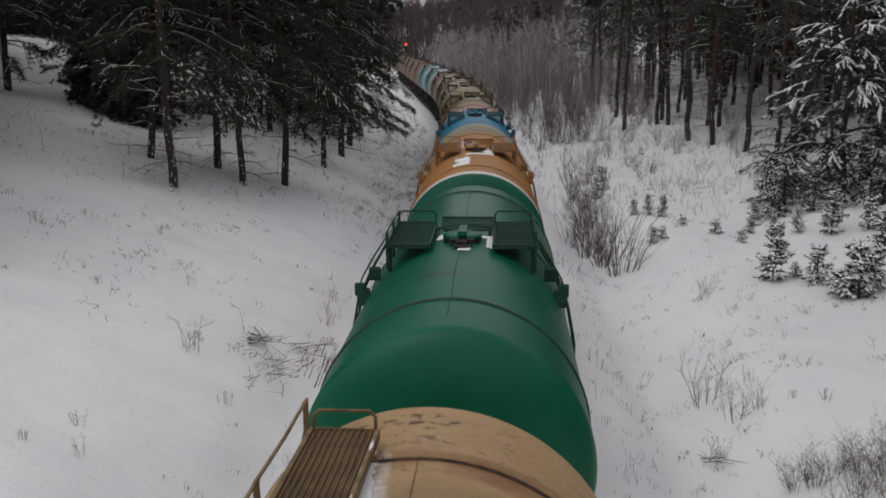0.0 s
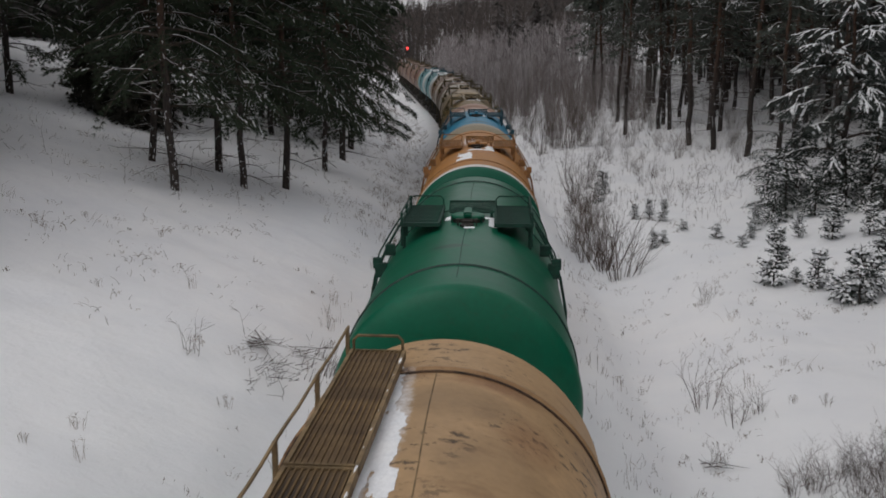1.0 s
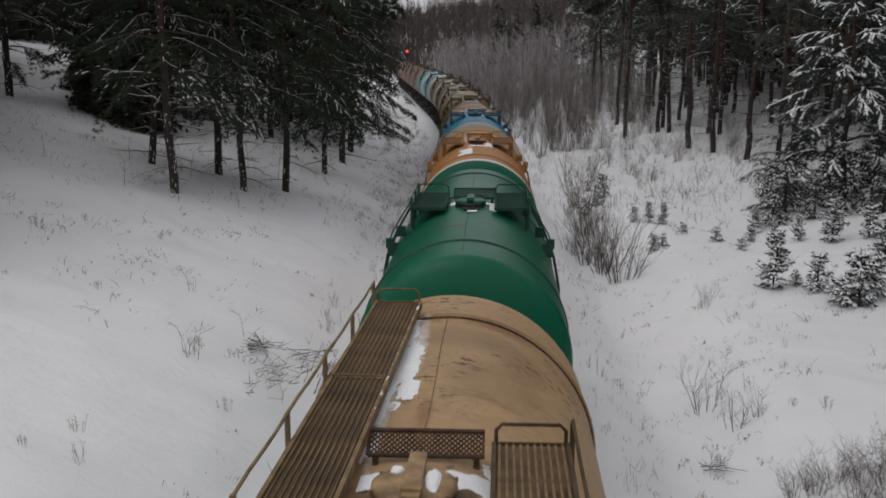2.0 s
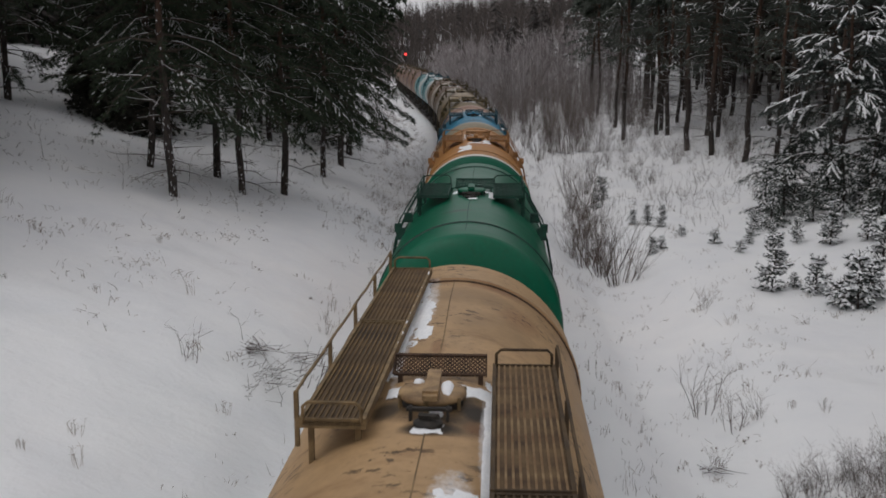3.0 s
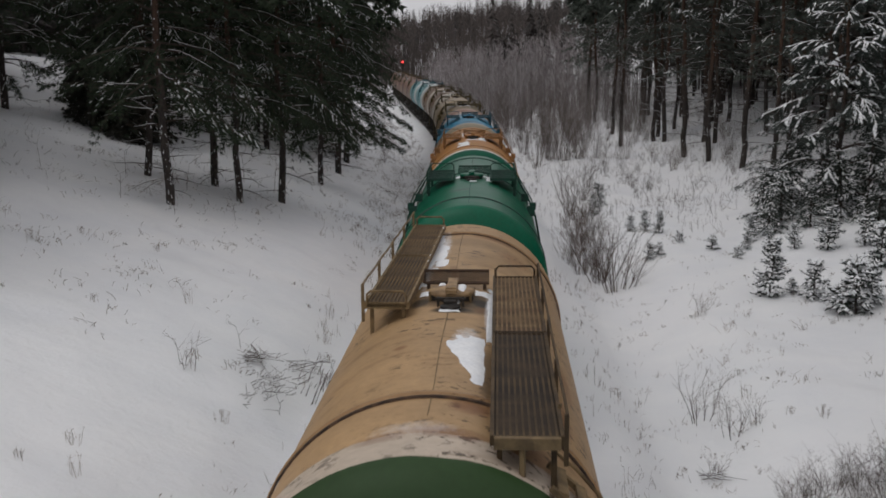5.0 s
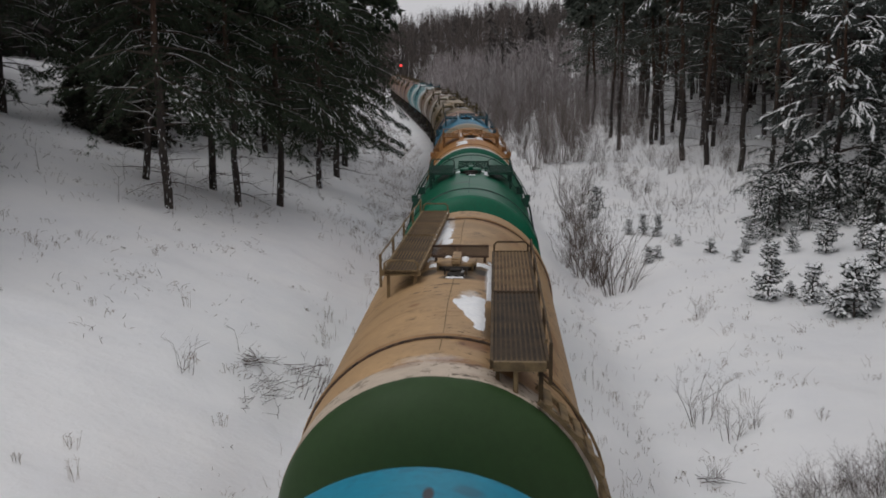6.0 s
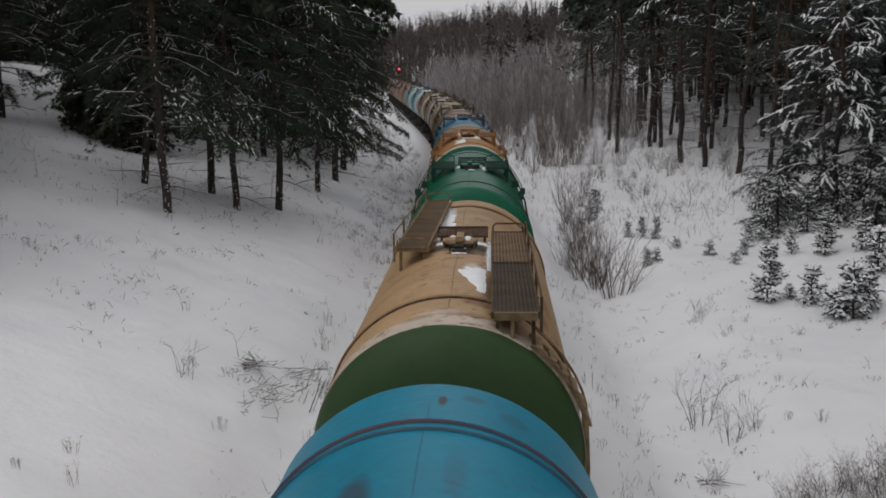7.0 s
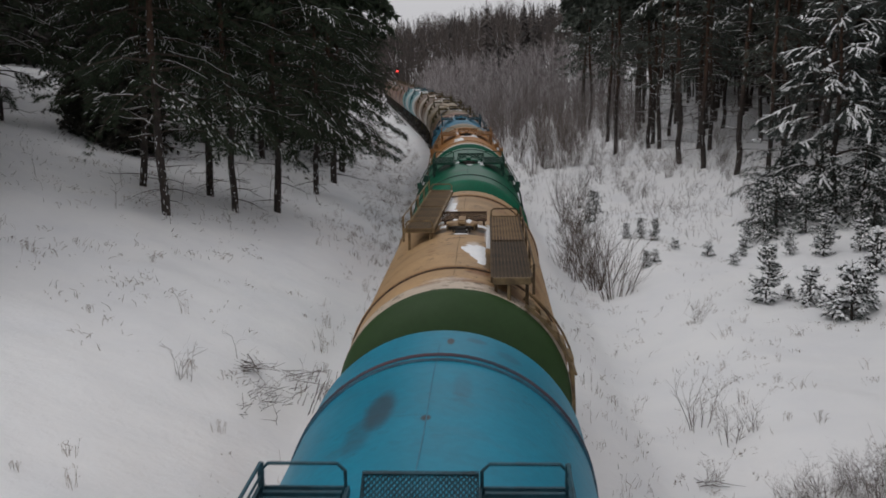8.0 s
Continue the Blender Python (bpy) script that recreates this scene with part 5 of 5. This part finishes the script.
    tagged(raw("far_hill_wood", hill.v, hill.f, FARBROWN), "brown leafless wood on the far hill", "wood", kind="stuff")
    tagged(raw("far_brushwood", bare.v, bare.f, FARBARE), "bare frosted brushwood along the far bend", "brushwood", kind="stuff")


def dry_grass():
    """Small clumps of stalks that stick out of the snow."""
    rng = random.Random(21)
    bag = Bag()
    n = 0
    while n < 780:
        y = rng.uniform(13, 62) if rng.random() < 0.85 else rng.uniform(62, 100)
        x = rng.uniform(-19, 13)
        u = x - centre(y)
        if abs(u) < 2.1 or u > 12.5 or u < -18.5:
            continue
        q = noise.noise((x * 0.4, y * 0.3, 11.0)) + 0.5 * noise.noise((x * 1.3, y * 1.1, 5.0))
        if q < (0.0 if u > 3.5 else 0.22 if u > 0 else 0.22 if u < -5 else 0.1):
            continue
        n += 1
        tall = rng.random() < 0.15
        w = rng.uniform(0.03, 0.22)
        lean = Vector((rng.gauss(0, 0.25), rng.gauss(0, 0.25), 0))
        for _ in range(rng.choice((1, 2, 4, 6, 9, 12))):
            px, py = x + rng.gauss(0, w), y + rng.gauss(0, w)
            p = Vector((px, py, lie(px, py) - 0.02))
            h = rng.uniform(0.04, 0.17) * (2.6 if tall else 1)
            d = (lean + Vector((rng.gauss(0, 0.4), rng.gauss(0, 0.4), 1))).normalized()
            m = p + d * h * 0.6
            bag.bar([p, m, m + (d + Vector((rng.gauss(0, 0.5), rng.gauss(0, 0.5), -0.3))) * h * 0.45], rng.uniform(0.003, 0.006), 0.002, 3)
            if rng.random() < 0.25:
                bag.tuft(rng, m, d, 3, 0.06, 0.008, 0.6)
    for _ in range(130):
        y = rng.uniform(17, 42)
        x = rng.uniform(3.0, 0.36 * y - 1.0)
        for _ in range(rng.choice((1, 2, 3, 5, 8))):
            px, py = x + rng.gauss(0, 0.09), y + rng.gauss(0, 0.09)
            p = Vector((px, py, lie(px, py) - 0.02))
            h = rng.uniform(0.04, 0.22)
            d = Vector((rng.gauss(0, 0.5), rng.gauss(0, 0.5), 1)).normalized()
            bag.bar([p, p + d * h * 0.6, p + d * h + Vector((rng.gauss(0, 0.03), rng.gauss(0, 0.03), -0.01))], rng.uniform(0.003, 0.006), 0.002, 3)
    for k in range(300):
        y = rng.uniform(15, 42)
        x = centre(y) + (-2.5 - abs(rng.gauss(0, 0.75)) if k % 3 else 2.6 + abs(rng.gauss(0, 0.9)))
        if noise.noise((x * 0.5, y * 0.6, 4.0)) < -0.05:
            continue
        for _ in range(rng.choice((1, 2, 4, 6))):
            px, py = x + rng.gauss(0, 0.10), y + rng.gauss(0, 0.12)
            p = Vector((px, py, lie(px, py) - 0.02))
            h = rng.uniform(0.12, 0.5) if k % 3 else rng.uniform(0.06, 0.26)
            d = Vector((rng.gauss(0, 0.16), rng.gauss(0, 0.16), 1)).normalized()
            bag.bar([p, p + d * h * 0.6, p + d * h + Vector((rng.gauss(0, 0.02), 0, 0))], rng.uniform(0.003, 0.0065), 0.002, 3)
    for _ in range(330):
        y = rng.uniform(22, 44)
        x = -rng.uniform(0.22, 0.47) * y
        if noise.noise((x * 0.45, y * 0.35, 21.0)) < 0.02:
            continue
        for _ in range(rng.choice((1, 2, 3, 6))):
            px, py = x + rng.gauss(0, 0.16), y + rng.gauss(0, 0.12)
            p = Vector((px, py, lie(px, py) - 0.02))
            h = rng.uniform(0.05, 0.28)
            d = Vector((rng.gauss(0, 0.5), rng.gauss(0, 0.5), 1)).normalized()
            bag.bar([p, p + d * h * 0.6, p + d * h + Vector((rng.gauss(0, 0.08), rng.gauss(0, 0.05), -0.02))], rng.uniform(0.005, 0.010), 0.004, 3)
    for _ in range(760):
        y = rng.uniform(40, 125)
        x = centre(y) - 2.2 - abs(rng.gauss(0, 1.8 if y < 60 else 2.8))
        for _ in range(rng.choice((2, 4, 7))):
            px, py = x + rng.gauss(0, 0.14), y + rng.gauss(0, 0.2)
            p = Vector((px, py, lie(px, py) - 0.02))
            h = rng.uniform(0.10, 0.45)
            d = Vector((rng.gauss(0, 0.35), rng.gauss(0, 0.35), 1)).normalized()
            bag.bar([p, p + d * h * 0.6, p + d * h + Vector((rng.gauss(0, 0.1), 0, -0.04))], 0.007, 0.003, 3)
    tagged(raw("dry_grass", bag.v, bag.f, STALK), "dry grass stalks poking through the snow", "grass", kind="stuff")


def wood_litter():
    """Small twigs, cones and seedlings on the snow under the trees."""
    rng = random.Random(83)
    bag = Bag()
    for k in range(4300):
        if k < 1000:
            y = rng.uniform(35, 62)
            x = centre(y) - rng.uniform(7.5, 21)
            if noise.noise((x * 0.5, y * 0.4, 8.0)) < -0.15:
                continue
        else:
            y = rng.uniform(50, 112)
            x = centre(y) + rng.uniform(9.5, 27)
            if noise.noise((x * 0.3, y * 0.2, 9.0)) < -0.2:
                continue
        p = Vector((x, y, lie(x, y) - 0.01))
        up = rng.random() ** 2 * (0.7 if k < 1000 else 1.6)
        d = Vector((rng.gauss(0, 1), rng.gauss(0, 1), 0.15 + 2.0 * up)).normalized()
        h = rng.uniform(0.05, 0.16) + 0.25 * up if k < 1000 else rng.uniform(0.08, 0.35) + 0.35 * up
        q = p + d * h * 0.6
        bag.bar([p, q, q + (d + Vector((rng.gauss(0, 0.4), rng.gauss(0, 0.4), 0.1))) * h * 0.4], rng.uniform(0.006, 0.014), 0.004, 3)
    tagged(raw("wood_litter", bag.v, bag.f, GREYTWIG), "fallen twigs and seedlings on the snow under the trees", "twigs", kind="stuff")


def frosted_grass():
    """Pale frosted grass and low twigs in the clearing before the wood."""
    rng = random.Random(58)
    bag = Bag()
    n = 0
    while n < 1300:
        y = rng.uniform(42, 98)
        x = centre(y) + rng.uniform(4.0, 19.0)
        if noise.noise((x * 0.35, y * 0.22, 2.0)) < -0.02:
            continue
        n += 1
        p = Vector((x, y, lie(x, y) - 0.03))
        h = rng.uniform(0.10, 0.55)
        d = Vector((rng.gauss(0, 0.2), rng.gauss(0, 0.2), 1)).normalized()
        bag.bar([p, p + d * h], rng.uniform(0.006, 0.011), 0.003, 3)
        q = p + d * h * 0.5
        bag.bar([q, q + Vector((rng.gauss(0, 0.12), rng.gauss(0, 0.12), 0.18)) * (h + 0.3)], 0.006, 0.003, 3)
    tagged(raw("frosted_grass", bag.v, bag.f, GREYTWIG), "pale frosted grass in front of the wood", "grass", kind="stuff")


def weed_tuft(seed, h, n):
    rng = random.Random(seed)
    t = tagged(new("weed_tuft"), "dry weed stalks standing in the snow", "weed")
    bag = Bag()
    for _ in range(n):
        p = Vector((rng.gauss(0, 0.10), rng.gauss(0, 0.10), -0.05))
        d = Vector((rng.gauss(0, 0.16), rng.gauss(0, 0.16), 1)).normalized()
        e = p + d * h * rng.uniform(0.5, 1.1)
        bag.bar([p, p.lerp(e, 0.5) + Vector((rng.gauss(0, 0.01), 0, 0)), e], 0.006, 0.003, 3)
        for _ in range(3):
            g = p.lerp(e, rng.uniform(0.4, 1))
            bag.bar([g, g + Vector((rng.gauss(0, 0.06), rng.gauss(0, 0.06), rng.uniform(0.02, 0.1)))], 0.0045, 0.003, 3)
    tagged(raw("stalk_tangle", bag.v, bag.f, STALK, t), kind="stuff")
    return t


def brush_heap(name, label, seed, n, length, size, x, y, turn, lift=0.12, category="branches"):
    """Cut branches lying on the snow."""
    rng = random.Random(seed)
    t = tagged(new(name), label, category)
    bag, white = Bag(), Bag()
    for _ in range(n):
        a = rng.gauss(0, 0.5)
        c = Vector((rng.gauss(0, size * 0.35), rng.gauss(0, size * 0.25), 0.0))
        ln = length * rng.uniform(0.35, 1)
        d = Vector((math.cos(a), math.sin(a), rng.gauss(0.05, 0.22)))
        up = lift * rng.random()
        pts = [c + d * ln * (i / 4 - 0.5) + Vector((rng.gauss(0, 0.022), rng.gauss(0, 0.022), 0.05)) + Vector((0, 0, up)) for i in range(5)]
        bag.bar(pts, rng.uniform(0.005, 0.015), 0.004, 4)
        if rng.random() < 0.75:
            white.bar([p + Vector((0, 0, 0.014)) for p in pts], 0.012, 0.006, 3)
        for _ in range(rng.choice((1, 2, 3))):
            p = pts[rng.choice((1, 2, 3))]
            e = Vector((rng.gauss(0, 0.2), rng.gauss(0, 0.2), rng.uniform(0.0, 0.25)))
            bag.bar([p, p + e * 0.6, p + e], 0.006, 0.003, 3)
    tagged(raw("branchwork", bag.v, bag.f, TWIG, t), kind="stuff")
    tagged(raw("snow", white.v, white.f, SNOWCAP, t, "snow on the twigs"), kind="stuff")
    stand(t, x, y, turn)


def cut_stems():
    """Stiff dark stems left standing beside the line, all leaning one way."""
    rng = random.Random(306)
    t = tagged(new("cut_stems"), "stiff dark cut stems leaning in the snow", "stems")
    bag = Bag()
    for _ in range(46):
        x, y = rng.gauss(-3.55, 0.28), rng.gauss(24.0, 0.95)
        p = Vector((x, y, lie(x, y) - 0.03))
        d = Vector((rng.gauss(0.28, 0.12), rng.gauss(0.1, 0.2), 1)).normalized()
        h = rng.uniform(0.12, 0.55)
        bag.bar([p, p + d * h * 0.5, p + d * h + Vector((rng.gauss(0.02, 0.02), 0, 0))], rng.uniform(0.008, 0.015), 0.006, 4)
    tagged(raw("stalk_tangle", bag.v, bag.f, TWIG, t), kind="stuff")


def bank_details():
    brush_heap("brush_heap", "heap of cut branches half buried in snow", 301, 46, 0.55, 1.9, -4.75, 22.4, 72, 0.16)
    brush_heap("brush_heap", "bundle of cut branches lying on the snow", 302, 16, 1.5, 0.45, -5.3, 23.8, -48)
    brush_heap("fallen_branch", "fallen branch lying on the snow", 303, 9, 1.2, 0.9, -4.4, 24.5, 10, category="branch")
    cut_stems()
    shrub = bush("bare_shrub", "small bare shrub with a few forked stems", 305, 0.95, 4, 0.9, TWIG, 2, 0.010, 0.1, wild=0.7)
    stand(shrub, -6.2, 21.5, 30)
    brush_heap("fallen_branch", "fallen twigs beside the ditch", 304, 6, 0.9, 0.4, 5.0, 20.2, -30, category="branch")
    kinds = [weed_tuft(310 + i, (0.45, 0.6, 0.32)[i], (9, 6, 7)[i]) for i in range(3)]
    spots = [(-5.1, 20.0), (-4.4, 29.6), (-3.6, 24.5), (-5.0, 49.5), (-7.6, 26.2), (-9.4, 24.5), (-3.9, 26.0), (-3.4, 28.5), (-3.3, 30.5), (-6.8, 16.7), (-6.3, 15.6), (-7.2, 15.6), (-4.2, 27.4), (-3.2, 22.5), (-3.0, 21.4), (-3.5, 33.0), (-4.0, 36.0), (-3.6, 40.0),
             (6.7, 31.4), (5.9, 27.0), (6.6, 25.6), (7.4, 24.6), (3.2, 27.0), (3.4, 24.0), (3.0, 30.0), (7.9, 26.5), (6.2, 22.4), (4.0, 24.6), (6.4, 24.0), (7.0, 22.3), (7.6, 22.0), (5.8, 24.2), (-9.7, 30.2), (-12.5, 28.1), (-12.8, 26.0), (-11.9, 30.0)]
    plant(kinds, spots, 33, (0.4, 0.95))
    sap = bush("bare_sapling", "thin bare sapling on the snowy bank", 320, 1.5, 1, 0.2, TWIG, 2, 0.012, 0.25, "sapling", wild=0.75)
    stand(sap, -5.7, 24.3, 0, 0.7)
    for i, (x, y, q) in enumerate(((-6.4, 21.7, 0.7), (-16.3, 37.6, 1.0), (-19.2, 39.5, 1.0), (-18.6, 38.5, 0.6), (-12.9, 36.0, 1.0), (-10.9, 36.0, 0.9), (-9.2, 38.0, 0.9), (-14.0, 40.0, 1.1), (-12.0, 41.0, 1.2), (-9.6, 46.0, 1.4), (-11.0, 46.5, 1.4), (-8.0, 50.0, 1.2))):
        stand(copy_thing(sap, Matrix()), x, y, i * 65, q)


def signal_post():
    """The red light beside the line at the far end of the bend."""
    t = tagged(new("railway_signal"), "railway signal post with a glowing red light", "railway signal")
    t.location = (-17.5, 200.0, -0.4)
    bm = tube(bmesh.new(), [(0, 0, 0), (0, 0, 6.2)], 0.09, 8)
    part("mast", bm, DARKSTEEL, t)
    bm = bmesh.new()
    box(bm, -0.28, 0.28, -0.12, 0.1, 5.6, 7.0)
    part("lamp_head", bm, DARKSTEEL, t)
    m, n, l, b = material("red_signal_light", 0.4)
    b.inputs["Base Color"].default_value = (0.6, 0.02, 0.02, 1)
    b.inputs["Emission Color"].default_value, b.inputs["Emission Strength"].default_value = (1.0, 0.06, 0.05, 1), 2.5
    bm = bmesh.new()
    for z in (6.55,):
        tube(bm, [(0, -0.2, z), (0, -0.121, z)], 0.22, 14)
    part("red_lamp", bm, m, t, "lit red signal lamp")


pine_wood_left()
pine_wood_right()
shrubs()
far_woods()
dry_grass()
wood_litter()
frosted_grass()
bank_details()
signal_post()


# ---- movement ----
GREEN_AT = ((0.0, 14.42), (0.5, 15.39), (1.0, 16.38), (1.5, 17.34), (3.0, 20.11), (3.5, 21.06), (4.0, 22.02), (4.5, 23.00),
            (6.0, 25.94), (6.5, 26.90), (7.0, 27.89), (7.5, 28.85), (8.0, 29.82))


def motions():
    for k, w, sets in WAGONS:
        rows = []
        for t, s in GREEN_AT:
            x, y, a = track(s + PITCH * k)
            rows.append((t, pose(x, y, 0, 0, 0, math.degrees(a))))
        walk(w, rows)
        for ws in sets:
            y = ws.location.y
            turn = [(i * 0.32, pose(0, y, 0.475, -math.degrees(1.93 * i * 0.32 / 0.475))) for i in range(26)]
            walk(ws, turn)


motions()
